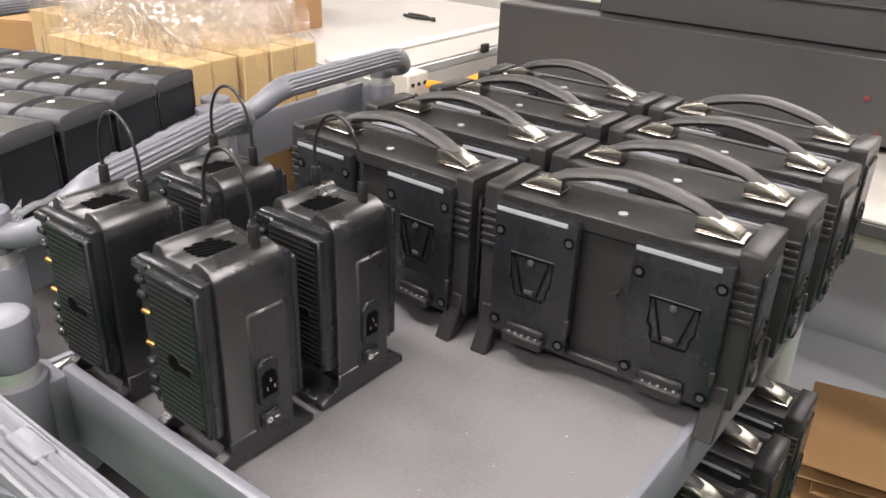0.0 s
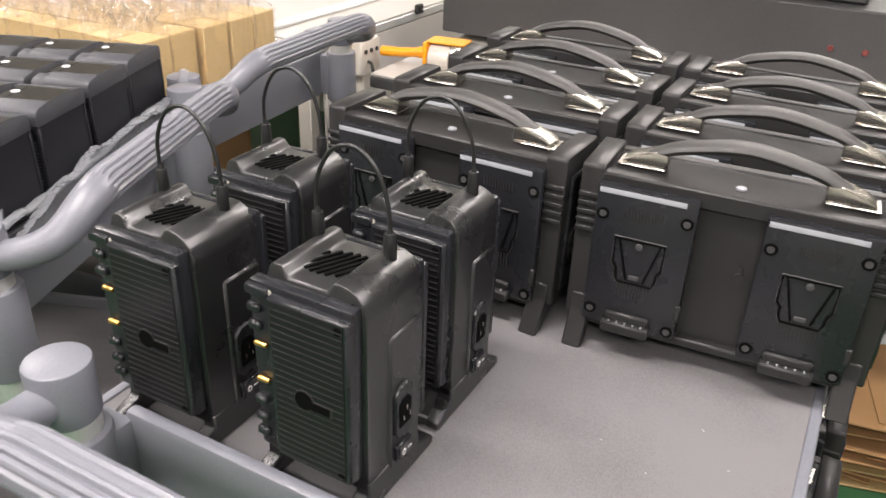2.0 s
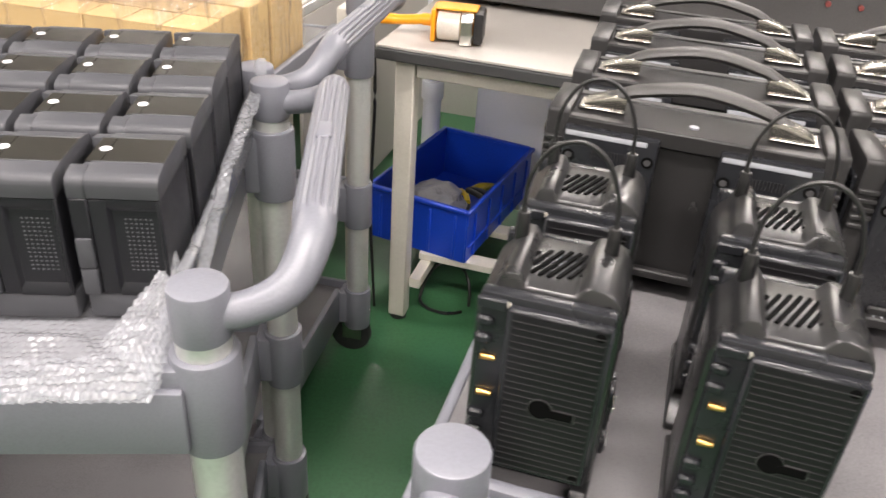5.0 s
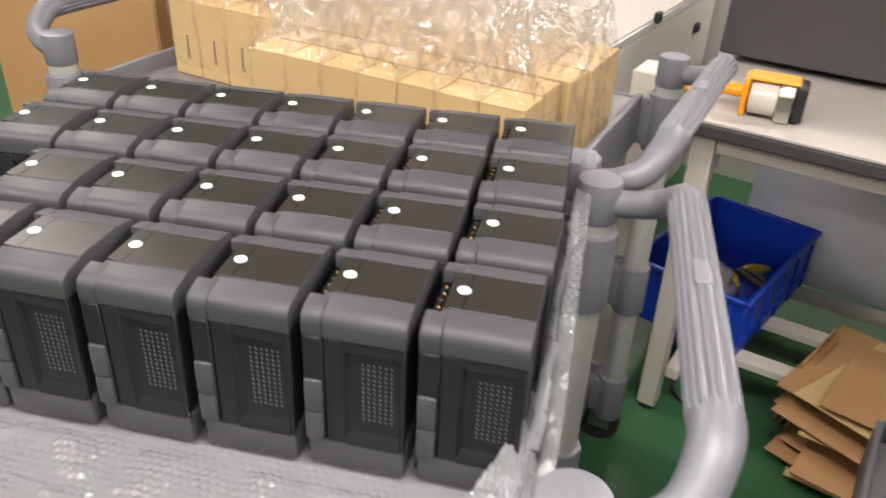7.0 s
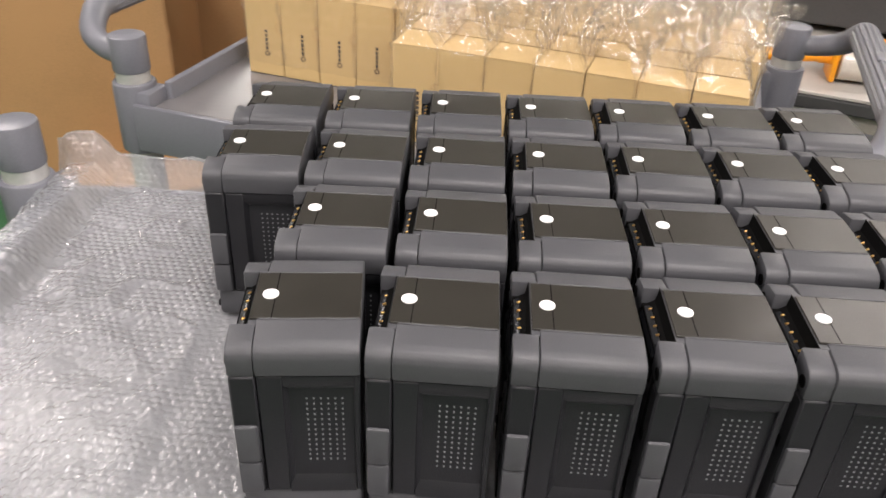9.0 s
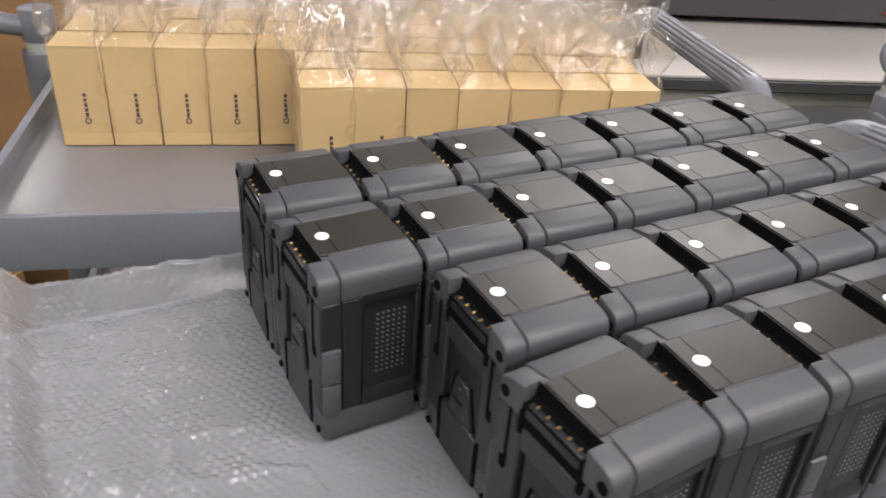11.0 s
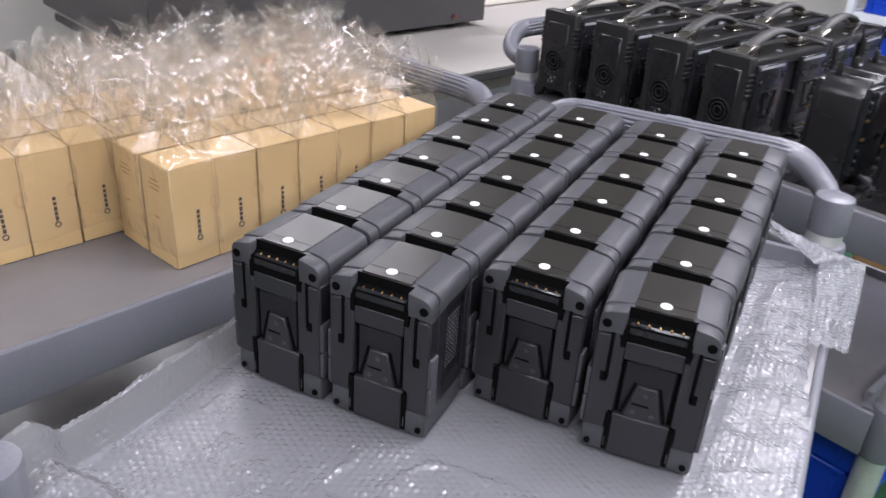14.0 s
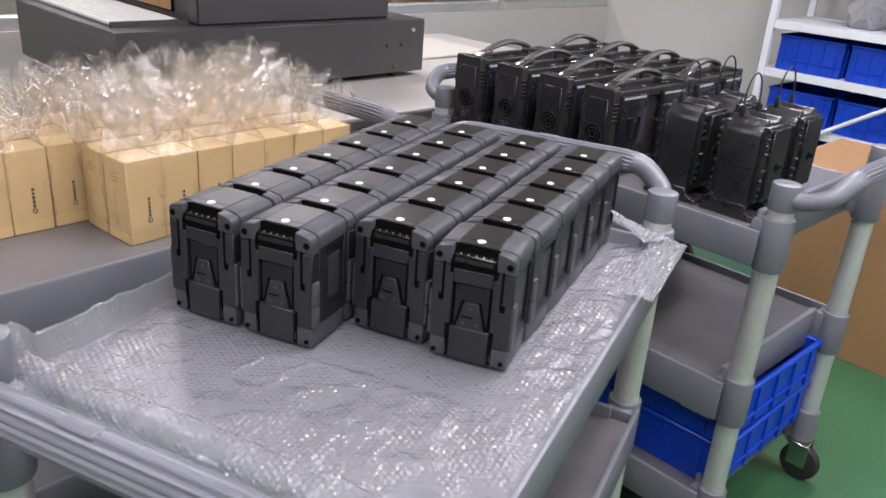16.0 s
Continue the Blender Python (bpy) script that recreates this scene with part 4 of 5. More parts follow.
st = station()
first = True
TURNS = ((-1.5, 0.4, -0.5, 0.6), (3.2, 1.2, -0.6, 0.8))
for col, uu in enumerate((0.138, 0.434)):
    for r in range(4):
        m = on_a(uu + 0.003 * ((r * 7 + col * 3) % 3 - 1), 0.430 + 0.1345 * r + (0.008 if col and r == 0 else 0), 0.8065, TURNS[col][r])
        if first:
            st.matrix_basis, first = m, False
        else:
            copy_thing(st, m)
for col, uu in enumerate((0.155, 0.452)):
    for r in range(3):
        copy_thing(st, on_a(uu, 0.505 + 0.128 * r, 0.4525, (0.8, -1.0, 0.5)[(r + col) % 3]))

# ---- kraft boxes in clear bags ----
KW, KD, KH = 0.0625, 0.064, 0.134


def kraft_box():
    t = thing("kraft_box", pose(0, 0, 0), "small kraft cardboard box with dark printed marks", "box", "kraft boxes on the cart")
    bm = bmesh.new()
    box(bm, 0, 0, KH / 2, KW, KD, KH, 0.0012)
    body = part("carton", bm, M_BOX, t)
    bm = bmesh.new()
    box(bm, 0, -0.001, KH + 0.0006, KW - 0.001, KD - 0.001, 0.0012)
    part("lid", bm, M_BOX, t)
    y = -KD / 2 - 0.0004
    bm = bmesh.new()
    for k, ln in enumerate((0.0066, 0.0056, 0.0066, 0.0050, 0.0054)):
        box(bm, 0.004, y, 0.0440 + 0.0068 * k, 0.0040, 0.0006, ln - 0.0008)
    part("print_bar", bm, M_PRINT, body, "column of dark printed bars", kind="stuff")
    bm = bmesh.new()
    sweep(bm, [(0.004 + 0.0034 * math.cos(a * math.pi / 10), y, 0.0355 + 0.0034 * math.sin(a * math.pi / 10)) for a in range(21)], 0.0008, 6)
    part("print_ring", bm, M_PRINT, body, "dark printed ring")
    bm = bmesh.new()
    for a in range(9):
        b = math.pi / 2 + math.pi * a / 8
        box(bm, KW / 2 + 0.009 * math.cos(b), y, 0.078 + 0.009 * math.sin(b), 0.0032, 0.0005, 0.0009)
    part("thumb_cut", bm, M_CARTON, body, "half-round thumb cut")
    bm = bmesh.new()
    for k, (ln, zz) in enumerate(((0.018, 0.112), (0.024, 0.106), (0.020, 0.100), (0.010, 0.062))):
        box(bm, -KW / 2 - 0.0003, 0.004, zz, 0.0006, ln, 0.0014)
    part("small_print", bm, M_CARTON2, body, "small printed lines")
    return t


def bag_mesh(seed):
    """Stiff crinkled clear bag that hugs the box and stands up open above it, in sharp creased facets."""
    r = random.Random(seed)
    bm = bmesh.new()
    n, rows = 46, 28
    tall = r.uniform(0.075, 0.112)
    lean = (r.uniform(-0.030, 0.030), r.uniform(-0.036, 0.030))
    o = Vector((seed * 3.7, seed * 1.9, 0))
    rings = []
    for j in range(rows + 1):
        f = j / rows
        z = 0.020 + (KH - 0.019) * min(1, f / 0.28) + tall * max(0, (f - 0.28) / 0.72)
        g = max(0, (f - 0.28) / 0.72)
        ring = []
        for k in range(n):
            a = 2 * math.pi * (k + 0.5 * (j % 2)) / n
            c, s = math.cos(a), math.sin(a)
            q = max(abs(c) / (KW / 2 + 0.003), abs(s) / (KD / 2 + 0.0045))
            x, y = c / q, s / q
            pinch = 1 - 0.50 * min(1, g * 1.6) * (1 - 0.8 * max(0, g - 0.35) / 0.65)
            x, y = x * (1 + 0.16 * g), y * pinch
            p = Vector((x, y, z))
            amp = 0.0042 + 0.0155 * min(1, g * 3.2)
            w = noise.noise_vector(p * 17 + o) * amp * 1.3 + noise.noise_vector(p * 58 + o) * amp * 0.40
            fold = (abs(noise.noise(Vector((x * 60, y * 60, z * 14)) + o)) - 0.2) * amp * 1.5
            jag = g * g * 0.026 * noise.noise(Vector((c * 2.2, s * 2.2, seed)))
            sh = 0.0011 * min(1, g * 4)
            ring.append(bm.verts.new((x + w.x + lean[0] * g + fold * c + r.uniform(-sh, sh), y + w.y + lean[1] * g + fold * s + r.uniform(-sh, sh), z + w.z * 0.6 + jag)))
        rings.append(ring)
    for j, (r1, r2) in enumerate(zip(rings, rings[1:])):
        for k in range(n):
            a, b, c, d = r1[k], r1[(k + 1) % n], r2[(k + 1) % n], r2[k]
            if j % 2 == 0:
                bm.faces.new((a, b, d))
                bm.faces.new((b, c, d))
            else:
                bm.faces.new((a, b, c))
                bm.faces.new((a, c, d))
    return bm


kb = kraft_box()
bags = []
first = True
rng = random.Random(11)
rows_c = [(0.406, 0.044, 7), (0.402, 0.112, 7), (0.096, 0.184, 12), (0.100, 0.252, 12), (0.098, 0.320, 12)]
count = 0
for lu, lv, num in rows_c:
    for k in range(num):
        m = BOX_ROWS @ pose(lu + KW / 2 + 0.0637 * k, lv + rng.uniform(-0.002, 0.002), 0.8065, 0, 0, rng.uniform(-1.5, 1.5) + (4 if (k == 0 and num == 7) else 0))
        if first:
            kb.matrix_basis, first = m, False
        else:
            copy_thing(kb, m)
        if len(bags) < 7:
            bag = part("plastic_bag", bag_mesh(count + 1), M_BAG)
            tagged(bag, "crinkled clear plastic bag standing open over a kraft box", "plastic bag", "clear bags")
            bags.append(bag.data)
        else:
            bag = new("plastic_bag", bags[(count * 5 + count // 7) % 7])
            tagged(bag, "crinkled clear plastic bag standing open over a kraft box", "plastic bag", "clear bags")
        bag.matrix_basis = m @ pose(0, 0, 0, 0, 0, 180 * (count % 2))
        count += 1


# ---- crates ----
def crate(w, d, h, m, label, group=""):
    t = thing("plastic_crate", m, label, "crate", group)
    for s in (-1, 1):
        bm = bmesh.new()
        box(bm, 0, s * (d / 2 - 0.004), h / 2, w - 0.004, 0.005, h, 0.001)
        part("side_wall", bm, M_BLUE, t)
        bm = bmesh.new()
        box(bm, s * (w / 2 - 0.004), 0, h / 2, 0.005, d - 0.014, h, 0.001)
        part("end_wall", bm, M_BLUE, t)
    bm = bmesh.new()
    box(bm, 0, 0, 0.004, w - 0.012, d - 0.012, 0.006)
    part("base", bm, M_BLUE, t)
    bm = bmesh.new()
    for s in (-1, 1):
        box(bm, 0, s * (d / 2 - 0.001), h - 0.006, w + 0.008, 0.014, 0.012, 0.003)
        box(bm, s * (w / 2 - 0.001), 0, h - 0.006, 0.014, d - 0.016, 0.012, 0.003)
    part("rim", bm, M_BLUE, t)
    bm = bmesh.new()
    for s in (-1, 1):
        for k in range(5):
            box(bm, -w / 2 + w * (k + 0.5) / 5, s * (d / 2 + 0.001), h * 0.45, 0.006, 0.008, h * 0.8, 0.001)
        for k in range(4):
            box(bm, s * (w / 2 + 0.001), -d / 2 + d * (k + 0.5) / 4, h * 0.45, 0.008, 0.006, h * 0.8, 0.001)
        box(bm, 0, s * (d / 2 + 0.001), h * 0.30, w - 0.02, 0.007, 0.005, 0.001)
    part("rib", bm, M_BLUE, t)
    return t


for v in (0.20, 0.66):
    for k in range(2):
        c = crate(0.44, 0.38, 0.118, on_a(0.255, v, 0.1705 + 0.12 * k, 0.5 - k), "blue ribbed plastic crate stacked on the lower cart shelf", "crates on the cart")
bm = bmesh.new()
box(bm, 0.028, 0.085, 0.372, 0.001, 0.07, 0.06)
lab = part("paper_label", bm, M_WHITE)
lab.matrix_basis = FRAME_A
tagged(lab, "white paper label on a blue crate", "label")
crate(0.36, 0.27, 0.12, FRAME_C @ pose(0.58, 0.25, 0.1705), "blue plastic crate on the bottom cart shelf")
bm = bmesh.new()
rod(bm, (0, 0, 0), (0, 0, 0.10), 0.028, 20, bev=0.006)
rod(bm, (0, 0, 0.10), (0, 0, 0.13), 0.012, 16)
rb = part("red_canister", bm, M_RED)
rb.matrix_basis = FRAME_C @ pose(0.17, 0.10, 0.4525)
tagged(rb, "small red canister on the cart's middle shelf", "canister")


# ---- bench with the shrink tunnel ----
def bench(name, u0, u1, v0, v1, z, m, label, band=M_EDGE, band_label="dark edge band"):
    t = thing(name, m, label, "table")
    bm = bmesh.new()
    box(bm, (u0 + u1) / 2, (v0 + v1) / 2, z - 0.003, u1 - u0, v1 - v0, 0.006, 0.001)
    part("tabletop", bm, M_TABLE, t, "pale laminate top")
    bm = bmesh.new()
    box(bm, (u0 + u1) / 2, (v0 + v1) / 2, z - 0.020, u1 - u0 + 0.004, v1 - v0 + 0.004, 0.026, 0.003)
    part("edge_band", bm, band, t, band_label)
    for u in (u0 + 0.06, u1 - 0.06):
        for v in (v0 + 0.05, v1 - 0.05):
            bm = bmesh.new()
            box(bm, u, v, (z - 0.033) / 2 + 0.006, 0.045, 0.045, z - 0.045, 0.003)
            leg = part("leg", bm, M_STEEL, t, "cream square steel leg")
            bm = bmesh.new()
            rod(bm, (u, v, 0), (u, v, 0.014), 0.022, 16)
            part("leveling_foot", bm, M_RUBBER, leg)
    bm = bmesh.new()
    for v in (v0 + 0.05, v1 - 0.05):
        box(bm, (u0 + u1) / 2, v, z - 0.055, u1 - u0 - 0.17, 0.03, 0.04, 0.002)
    box(bm, (u0 + u1) / 2, v1 - 0.05, 0.14, u1 - u0 - 0.17, 0.03, 0.03, 0.002)
    part("apron", bm, M_STEEL, t)
    return t


bench("work_table", -0.52, 1.45, 1.25, 2.45, 0.75, FRAME_A, "white-topped work table with cream steel legs")
side = bench("side_table", -2.4, -0.80, 1.40, 2.65, 0.75, FRAME_A, "white-topped work table with a closed pale end", M_ALU, "pale metal edge band")
bm = bmesh.new()
box(bm, -0.806, 2.02, 0.385, 0.012, 1.13, 0.66, 0.002)
end = part("end_panel", bm, M_TABLE, side, "pale panel closing the end")
for v, z in ((1.948, 0.750), (2.384, 0.630)):
    bm = bmesh.new()
    box(bm, -0.794, v, z, 0.016, 0.034, 0.030, 0.004, seg=2)
    rod(bm, (-0.787, v, z), (-0.783, v, z), 0.006, 14)
    part("latch", bm, M_RUBBER, end, "small black latch")
bm = bmesh.new()
box(bm, -0.985, 2.02, 0.756, 0.045, 1.20, 0.012, 0.003)
part("edge_strip", bm, M_ALU, side, "flat metal strip along the top")
bm = bmesh.new()
box(bm, 0.46, 1.94, 0.405, 1.80, 0.02, 0.62, 0.002)
bp = part("back_panel", bm, M_RACK)
bp.matrix_basis = FRAME_A
tagged(bp, "pale panel closing the back of the work table", "panel")
sl = thing("under_shelf", FRAME_A, "low cream slatted shelf under the work table", "shelf")
for k in range(3):
    bm = bmesh.new()
    box(bm, 0.46, 1.42 + 0.19 * k, 0.137, 1.80, 0.05, 0.02, 0.002)
    part("slat", bm, M_STEEL, sl)
bm = bmesh.new()
box(bm, 0.86, 1.62, 0.156, 1.0, 0.56, 0.016, 0.002)
part("deck", bm, M_RACK, sl)
for u in (-0.42, 1.34):
    bm = bmesh.new()
    box(bm, u, 1.85, 0.111, 0.03, 1.10, 0.03, 0.002)
    part("bearer", bm, M_STEEL, sl)


def shrink_tunnel():
    t = thing("shrink_tunnel", FRAME_A @ pose(0.085, 0.155, 0.75), "dark grey enamelled shrink tunnel with a roller conveyor", "machine")
    bm = bmesh.new()
    box(bm, -0.062, 1.8975, 0.113, 1.148, 0.795, 0.186, 0.004)
    part("base", bm, M_MACHINE, t)
    bm = bmesh.new()
    box(bm, 0.012, 1.915, 0.40, 0.74, 0.72, 0.384, 0.005)
    hood = part("hood", bm, M_MACHINE, t)
    bm = bmesh.new()
    box(bm, 0.012, 1.551, 0.30, 0.744, 0.012, 0.008, 0.002)
    part("seam", bm, M_EDGE, hood)
    bm = bmesh.new()
    box(bm, -0.361, 1.955, 0.33, 0.008, 0.5, 0.2, 0.002)
    op = part("tunnel_mouth", bm, M_HOLE_SHADE, hood)
    for k in range(6):
        bm = bmesh.new()
        box(bm, -0.368, 1.745 + 0.083 * k, 0.33, 0.003, 0.078, 0.19, 0.001)
        part("curtain_strip", bm, M_CARTON, op, "brown heat curtain strip")
    for k in range(10):
        bm = bmesh.new()
        rod(bm, (-0.590 + 0.022 * k, 1.62, 0.213), (-0.590 + 0.022 * k, 2.25, 0.213), 0.0085, 14)
        part("roller", bm, M_ALU, t, "dull metal roller")
    for v in (1.60, 2.27):
        bm = bmesh.new()
        box(bm, -0.485, v, 0.213, 0.24, 0.01, 0.02, 0.002)
        part("roller_rail", bm, M_MACHINE, t)
    for u, z, mt in ((0.452, 0.17, M_ALU), (0.335, 0.120, M_RED), (0.405, 0.120, M_RED), (0.370, 0.045, M_RED)):
        bm = bmesh.new()
        rod(bm, (u, 1.501, z), (u, 1.492, z), 0.0065, 18, bev=0.0015)
        part("knob", bm, mt, t, "small round control knob")
    for u in (-0.45, 0.41):
        for v in (1.56, 2.23):
            bm = bmesh.new()
            rod(bm, (u, v, 0), (u, v, 0.021), 0.016, 14)
            part("foot", bm, M_RUBBER, t)
    return t


shrink_tunnel()

# flat beige sheet on the table end
bm = bmesh.new()
box(bm, 0.98, 2.1, 0.757, 0.5, 0.40, 0.010, 0.003)
sh = part("beige_board", bm, M_STEEL)
sh.matrix_basis = FRAME_A
tagged(sh, "flat beige board lying on the work table", "board")

# control box by the post
bm = bmesh.new()
box(bm, -0.60, 1.33, 0.765, 0.06, 0.085, 0.085, 0.004)
cb = thing("control_box", FRAME_A, "small grey control box with a cable", "control box")
part("housing", bm, M_STEEL, cb)
bm = bmesh.new()
box(bm, -0.60, 1.33, 0.365, 0.04, 0.04, 0.73, 0.003)
part("stand", bm, M_STEEL, cb)
for k in range(3):
    bm = bmesh.new()
    rod(bm, (-0.572, 1.306 + 0.024 * k, 0.780), (-0.567, 1.306 + 0.024 * k, 0.780), 0.0055, 12)
    part("button", bm, M_RUBBER, cb)
bm = bmesh.new()
sweep(bm, curve_pts([(-0.572, 1.32, 0.755), (-0.545, 1.30, 0.74), (-0.535, 1.29, 0.60), (-0.545, 1.30, 0.3), (-0.53, 1.30, 0.01)], 8), 0.004, 8)
part("cable", bm, M_WIRE, cb)

# pliers on the side table
bm = bmesh.new()
sweep(bm, curve_pts([(-1.36, 2.2, 0.757), (-1.28, 2.19, 0.757), (-1.22, 2.22, 0.757)], 5), 0.006, 8)
sweep(bm, curve_pts([(-1.36, 2.23, 0.757), (-1.28, 2.23, 0.757), (-1.20, 2.19, 0.757)], 5), 0.006, 8)
pl = part("pliers", bm, M_RUBBER)
pl.matrix_basis = FRAME_A
tagged(pl, "dark pair of pliers lying on the white table", "pliers")


# ---- tape dispenser ----
def tape_dispenser(m):
    t = thing("tape_dispenser", m, "orange-yellow hand tape dispenser with a clear tape roll", "tape dispenser")
    bm = bmesh.new()
    sweep(bm, curve_pts([(-0.155, 0, 0.045), (-0.10, 0, 0.048), (-0.05, 0, 0.055), (-0.02, 0, 0.055)], 6), [0.016] * 4 + [0.015] * 8 + [0.018] * 7, 16)
    part("grip", bm, M_ORANGE, t)
    bm = bmesh.new()
    box(bm, -0.022, 0, 0.052, 0.012, 0.085, 0.098, 0.008, seg=2)
    box(bm, 0.030, 0.046, 0.050, 0.100, 0.006, 0.090, 0.003)
    box(bm, 0.030, 0.0, 0.102, 0.100, 0.070, 0.006, 0.003)
    part("frame", bm, M_ORANGE, t)
    bm = bmesh.new()
    rod(bm, (-0.012, -0.004, 0.050), (0.042, -0.004, 0.050), 0.047, 36, bev=0.002)
    roll = part("tape_roll", bm, M_ROLL, t, "roll of clear parcel tape")
    bm = bmesh.new()
    rod(bm, (-0.0135, -0.004, 0.050), (0.043, -0.004, 0.050), 0.037, 30)
    part("core", bm, M_BOX, roll, "cardboard core")
    bm = bmesh.new()
    prism(bm, [(-0.048, 0.004), (-0.040, 0.030), (-0.042, 0.070), (-0.030, 0.100), (0.03, 0.100), (0.03, 0.096), (-0.026, 0.096), (-0.037, 0.070), (-0.035, 0.030), (-0.043, 0.002)], 0.044, 0.072, "x", 0.0008)
    part("spring_plate", bm, M_CHROME, t, "shiny metal plate")
    bm = bmesh.new()
    box(bm, 0.086, -0.004, 0.054, 0.022, 0.082, 0.092, 0.006, seg=2)
    part("blade_guard", bm, M_CASE, t, "dark blade guard")
    return t


tape_dispenser(FRAME_A @ pose(-0.396, 1.352, 0.7505, 0, 0, 8) @ Matrix.Diagonal((0.93, 0.86, 0.74, 1)))

# ---- blue bin under the table, with its contents ----
BIN = FRAME_A @ pose(-0.417, 1.641, 0.1475, 0, 0, 81)
crate(0.47, 0.295, 0.16, BIN, "blue plastic bin of tools under the work table")
bm = bmesh.new()
bmesh.ops.create_icosphere(bm, subdivisions=4, radius=0.08)
for v in bm.verts:
    v.co += noise.noise_vector(v.co * 22) * 0.022
    v.co.z *= 0.55
b = part("grey_bag", bm, M_GREYBAG)
b.matrix_basis = BIN @ pose(-0.08, 0.02, 0.075)
tagged(b, "crumpled grey plastic bag in the blue bin", "bag")
for k, (x, y, rz, mt) in enumerate(((0.06, 0.0, 30, M_YELLOW), (0.10, -0.05, -20, M_YELLOW), (0.02, -0.07, 60, M_RUBBER), (-0.02, -0.04, 10, M_RUBBER))):
    bm = bmesh.new()
    sweep(bm, curve_pts([(-0.05, 0.008, 0), (0, 0.012, 0.006), (0.05, 0.003, 0)], 5), 0.009, 10)
    sweep(bm, curve_pts([(-0.05, -0.012, 0), (0, -0.012, 0.006), (0.05, -0.003, 0)], 5), 0.009, 10)
    tl = part("hand_tool", bm, mt)
    tl.matrix_basis = BIN @ pose(x, y, 0.03 + 0.022 * (k % 3), 0, 8, rz)
    tagged(tl, "hand tool with yellow grips in the bin" if mt is M_YELLOW else "dark hand tool lying in the bin", "tool", "tools in the bin")

# ---- cardboard sheets on the floor ----
rng = random.Random(8)
for base, n in ((on_a(0.04, 1.43, 0, -12), 14), (on_a(0.66, 1.52, 0, 10), 14)):
    for k in range(n):
        bm = bmesh.new()
        w, d = rng.uniform(0.24, 0.34), rng.uniform(0.34, 0.46)
        box(bm, 0, 0, 0, w, d, 0.005, 0.001)
        if k % 2:
            box(bm, w * 0.3, 0, 0.004, w * 0.35, d * 0.9, 0.004, 0.001)
        c = part("cardboard_sheet", bm, M_CARTON if k % 3 else M_BOX)
        c.matrix_basis = base @ pose(rng.uniform(-0.05, 0.05), rng.uniform(-0.06, 0.06), 0.006 + 0.013 * k + (0.012 if k > 10 else 0), rng.uniform(-1.2, 1.2) - max(0, k - 10) * 2.5, rng.uniform(-1.2, 1.2), rng.uniform(-11, 11))
        tagged(c, "flattened brown cardboard sheet in a loose pile on the floor", "cardboard", "cardboard sheets")


for k in range(4):
    bm = bmesh.new()
    box(bm, 0, 0, 0.09 - 0.008 * k, 0.20 - 0.02 * k, 0.005, 0.18 - 0.016 * k, 0.001)
    c = part("cardboard_sheet", bm, M_CARTON2 if k % 2 else M_CARTON)
    c.matrix_basis = on_a(-0.165 + 0.012 * k, 1.52 - 0.02 * k, 0.002, 78) @ pose(0, 0, 0, 7 + k, 0, 0)
    tagged(c, "brown cardboard sheet standing on edge beside the pile", "cardboard", "cardboard sheets")


# ---- cartons ----
def carton(m, w, d, h, mat, label, opened=False):
    t = thing("carton", m, label, "carton")
    for s in (-1, 1):
        bm = bmesh.new()
        box(bm, 0, s * (d / 2), h / 2, w, 0.006, h, 0.001)
        part("side_wall", bm, mat, t)
        bm = bmesh.new()
        box(bm, s * (w / 2), 0, h / 2, 0.006, d - 0.007, h, 0.001)
        part("end_wall", bm, mat, t)
    bm = bmesh.new()
    box(bm, 0, 0, 0.004, w - 0.01, d - 0.01, 0.006)
    part("base", bm, mat, t)
    for s in (-1, 1):
        bm = bmesh.new()
        if opened:
            box(bm, 0, 0, 0, w - 0.01, d / 2, 0.005, 0.001, m=pose(0, s * (d / 2 + d / 4 * 0.55), h + d / 8, s * 38, 0, 0))
        else:
            box(bm, 0, s * d / 4, h + 0.003, w, d / 2 - 0.002, 0.005, 0.001)
        part("flap", bm, mat, t)
    return t


carton(pose(-0.70, 1.10, 0, 0, 0, 8), 0.42, 0.36, 0.80, M_CARTON, "tall brown cardboard carton on the floor")
carton(pose(-0.20, 1.42, 0, 0, 0, -18), 0.52, 0.44, 0.86, M_CARTON2, "large brown cardboard carton on the floor", True)
carton(pose(-0.52, 0.92, 0, 0, 0, 30), 0.36, 0.40, 0.42, M_CARTON, "brown cardboard carton on the floor")
carton(on_a(1.50, 0.26, 0, 0), 0.50, 0.52, 0.62, M_CARTON2, "large dark brown cardboard carton on the floor")


# ---- rack with bins by the end wall ----
def rack(u0, u1, v0, v1):
    t = thing("storage_rack", FRAME_A, "white enamelled steel storage rack", "rack")
    for u in (u0, u1):
        for v in (v0, v1):
            bm = bmesh.new()
            box(bm, u, v, 0.9, 0.035, 0.035, 1.8, 0.002)
            part("upright", bm, M_RACK, t)
    for z in (0.12, 0.40, 0.665, 0.905, 1.35, 1.75):
        bm = bmesh.new()
        for u in (u0, u1):
            box(bm, u, (v0 + v1) / 2, z, 0.03, v1 - v0 - 0.04, 0.04, 0.002)
        for v in (v0, v1):
            box(bm, (u0 + u1) / 2, v, z, u1 - u0 - 0.04, 0.03, 0.04, 0.002)
        box(bm, (u0 + u1) / 2, (v0 + v1) / 2, z + 0.012, u1 - u0 - 0.035, v1 - v0 - 0.035, 0.006)
        part("shelf", bm, M_RACK, t)
    bm = bmesh.new()
    rod(bm, (u0 - 0.03, v1 - 0.05, 0.20), (u0 - 0.03, v1 - 0.75, 0.66), 0.011, 10)
    part("brace", bm, M_RACK, t)
    return t


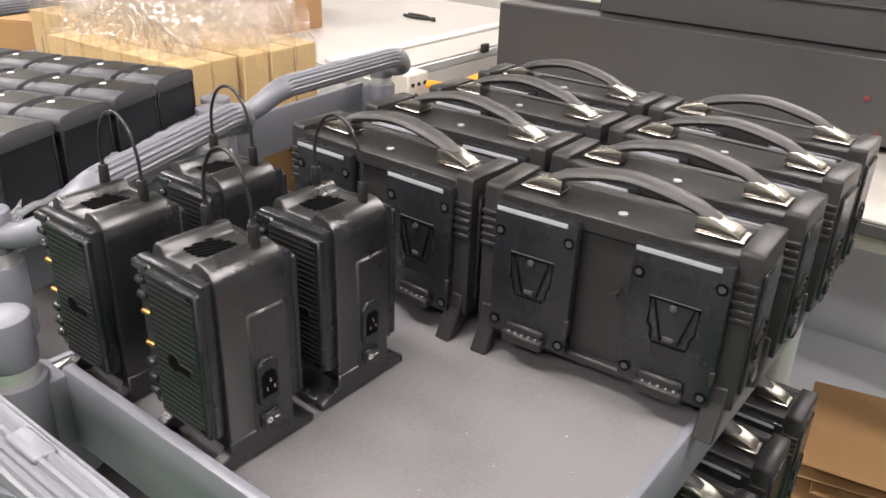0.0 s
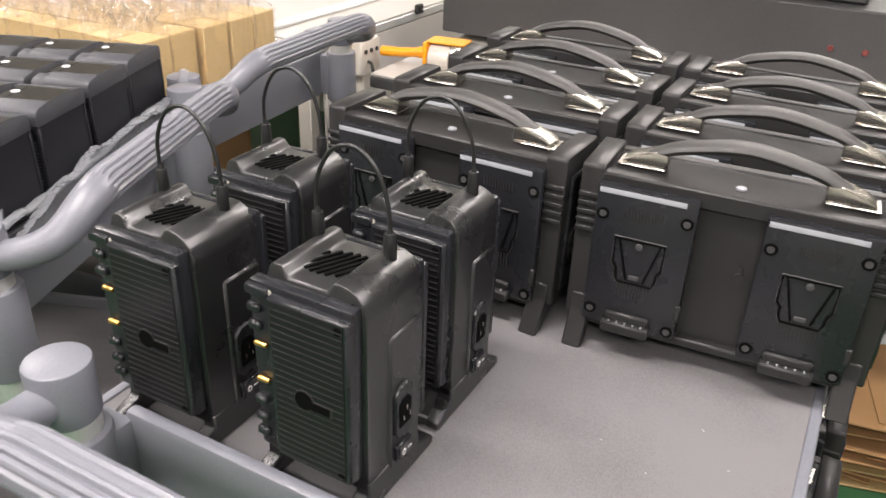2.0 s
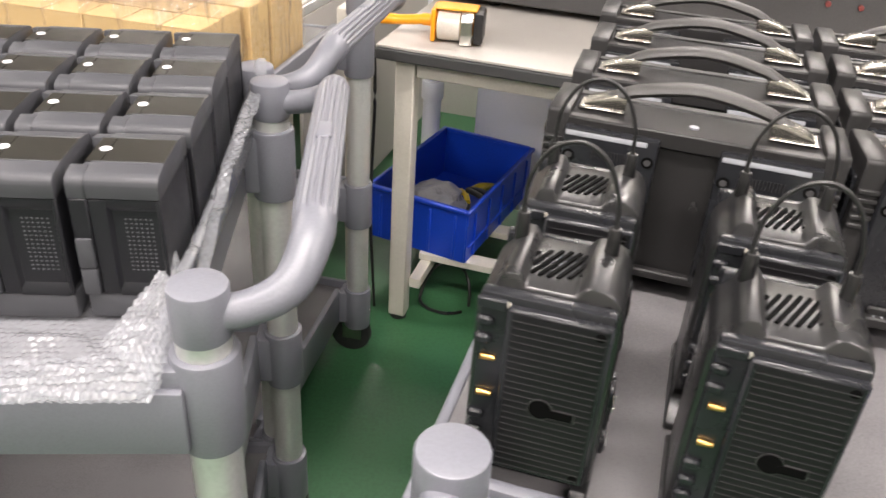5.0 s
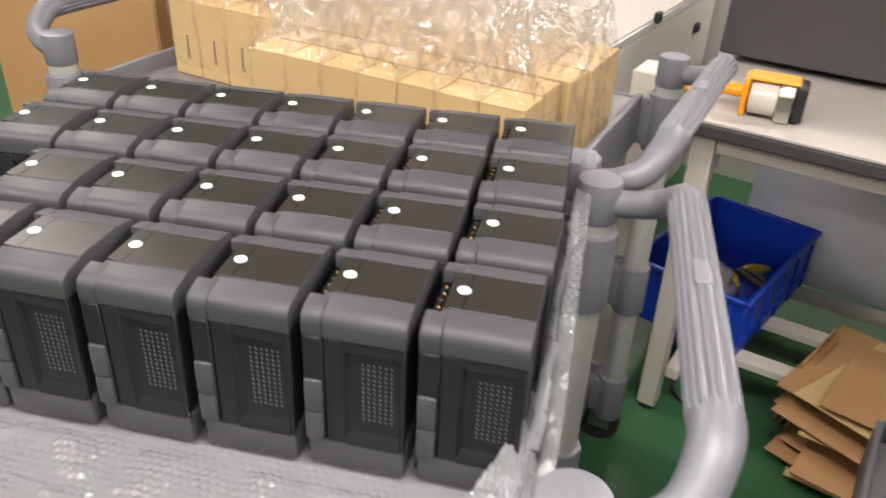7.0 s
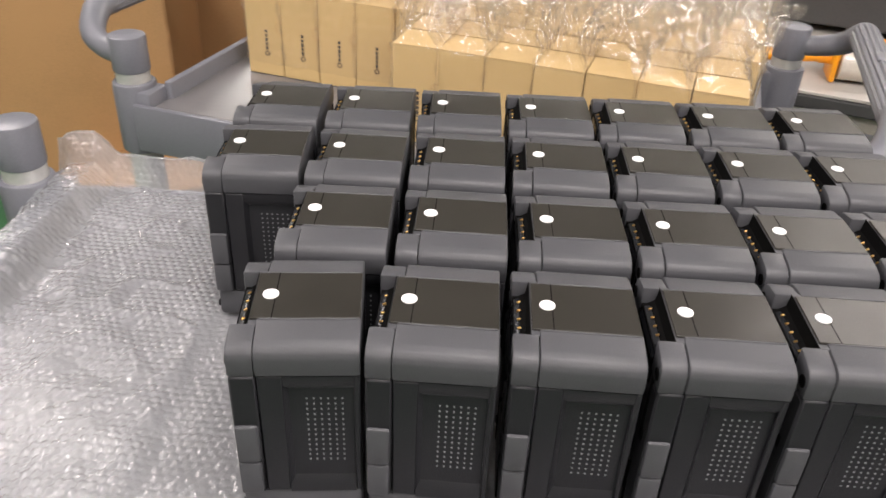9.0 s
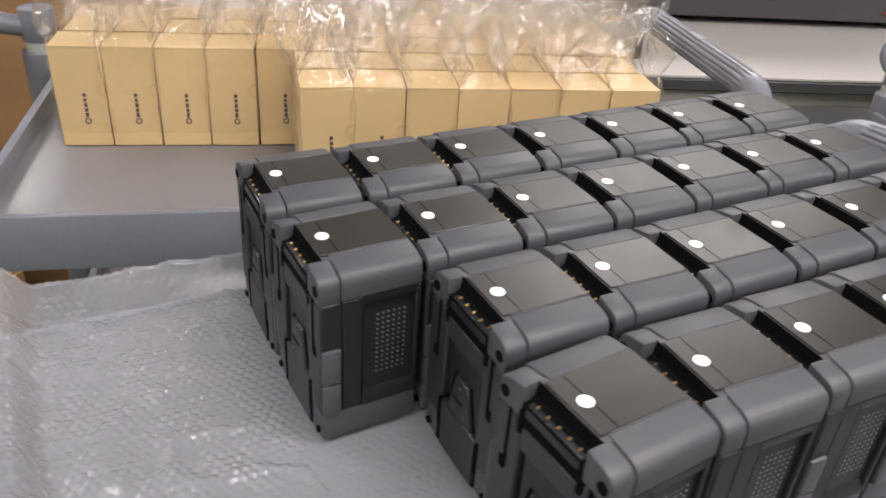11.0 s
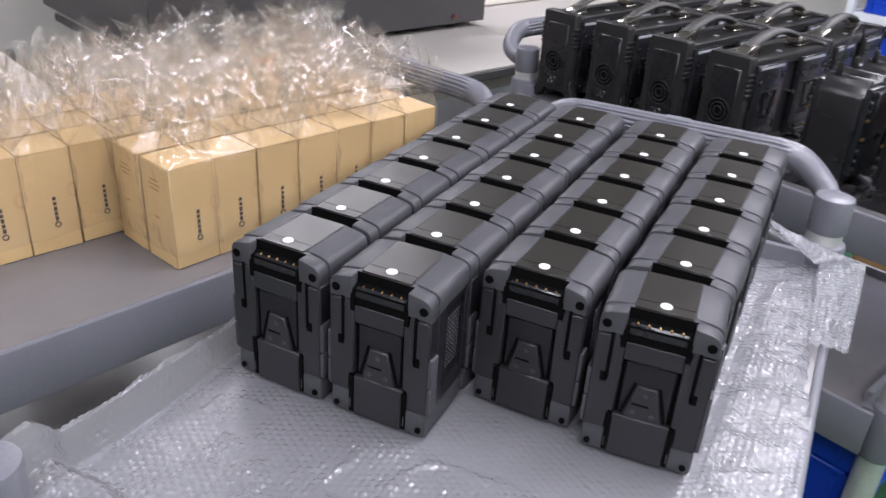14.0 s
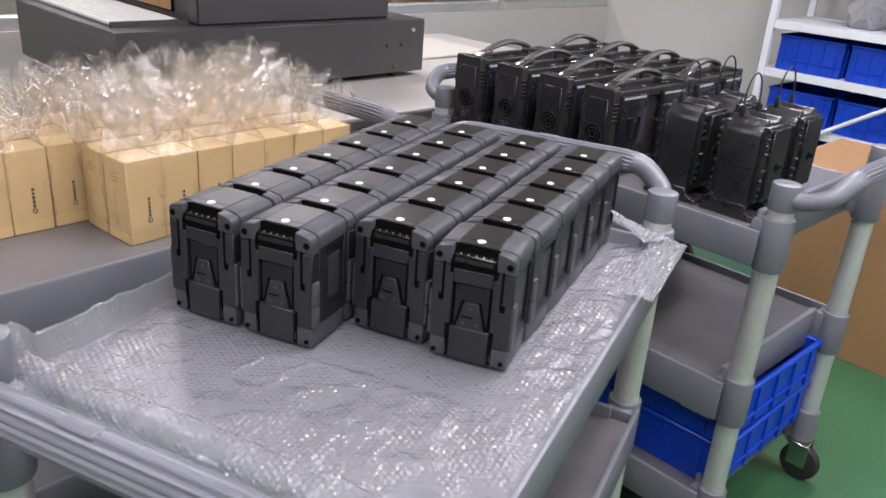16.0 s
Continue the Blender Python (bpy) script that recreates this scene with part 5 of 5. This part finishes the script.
rack(2.72, 3.18, -0.55, 1.33)
for z, h in ((0.137, 0.20), (0.417, 0.17), (0.682, 0.175), (1.367, 0.2)):
    for k in range(5):
        crate(0.33, 0.40, h, on_a(2.96, 1.12 - 0.44 * 0.82 * k, z, 90), "blue plastic bin on the white rack", "bins on the rack")
rng = random.Random(3)
for k in range(4):
    bm = bmesh.new()
    bmesh.ops.create_icosphere(bm, subdivisions=3, radius=0.11)
    for v in bm.verts:
        v.co += noise.noise_vector(v.co * 16 + Vector((k, 0, 0))) * 0.035
    b = part("wrapped_parcel", bm, M_GREYBAG)
    b.matrix_basis = on_a(2.95, 0.95 - 0.33 * k, 1.015)
    tagged(b, "parcel wrapped in crumpled clear plastic on the rack", "parcel", "parcels on the rack")

# shelves behind the window
for k in range(9):
    bm = bmesh.new()
    box(bm, 0, 0, 0.55, 0.42, 0.4, 1.1, 0.004)
    box(bm, 0.0, -0.205, 0.75, 0.36, 0.01, 0.5, 0.003)
    c = part("storage_cabinet", bm, M_STEEL if k % 2 else M_CARTON)
    c.matrix_basis = on_a(-3.6 + 0.75 * k, PV + 1.2, 0)
    tagged(c, "cream steel cabinet behind the window" if k % 2 else "brown storage cabinet behind the window", "cabinet", "cabinets behind the window")


# loose cables on the floor under the table, and a white pipe behind the leg
for k, (u, v, r) in enumerate(((-0.36, 1.40, 0.07),)):
    bm = bmesh.new()
    sweep(bm, [(u + r * math.cos(a * 0.3), v + r * 0.8 * math.sin(a * 0.3), 0.005 + 0.10 * max(0, math.sin(a * 0.3)) * (a < 11)) for a in range(20)], 0.0045, 8)
    c = part("cable", bm, M_RACK if k else M_WIRE)
    c.matrix_basis = FRAME_A
    tagged(c, "loose pale cable loop on the green floor" if k else "loose dark cable loop on the green floor", "cable", "floor cables")
bm = bmesh.new()
rod(bm, (-0.57, 1.88, 0), (-0.57, 1.88, 0.72), 0.028, 20)
rod(bm, (-0.57, 1.88, 0.40), (-0.57, 1.88, 0.46), 0.034, 20, bev=0.003)
c = part("drain_pipe", bm, M_RACK)
c.matrix_basis = FRAME_A
tagged(c, "white plastic pipe rising from the floor beside the table", "pipe")

# crumbs of packing foam lying on the charger cart's tray
rng = random.Random(21)
bm = bmesh.new()
for k in range(9):
    box(bm, 0, 0, 0, rng.uniform(0.0012, 0.0035), rng.uniform(0.0008, 0.0014), 0.0006, 0.0002,
        m=pose(rng.uniform(0.27, 0.52), rng.uniform(0.09, 0.37), 0.8068, rng.uniform(-8, 8), 0, rng.uniform(0, 180)))
crumbs = part("packing_crumbs", bm, M_STRIPE)
crumbs.matrix_basis = FRAME_A
tagged(crumbs, "tiny white packing crumbs on the grey tray", "crumbs", "", "stuff")
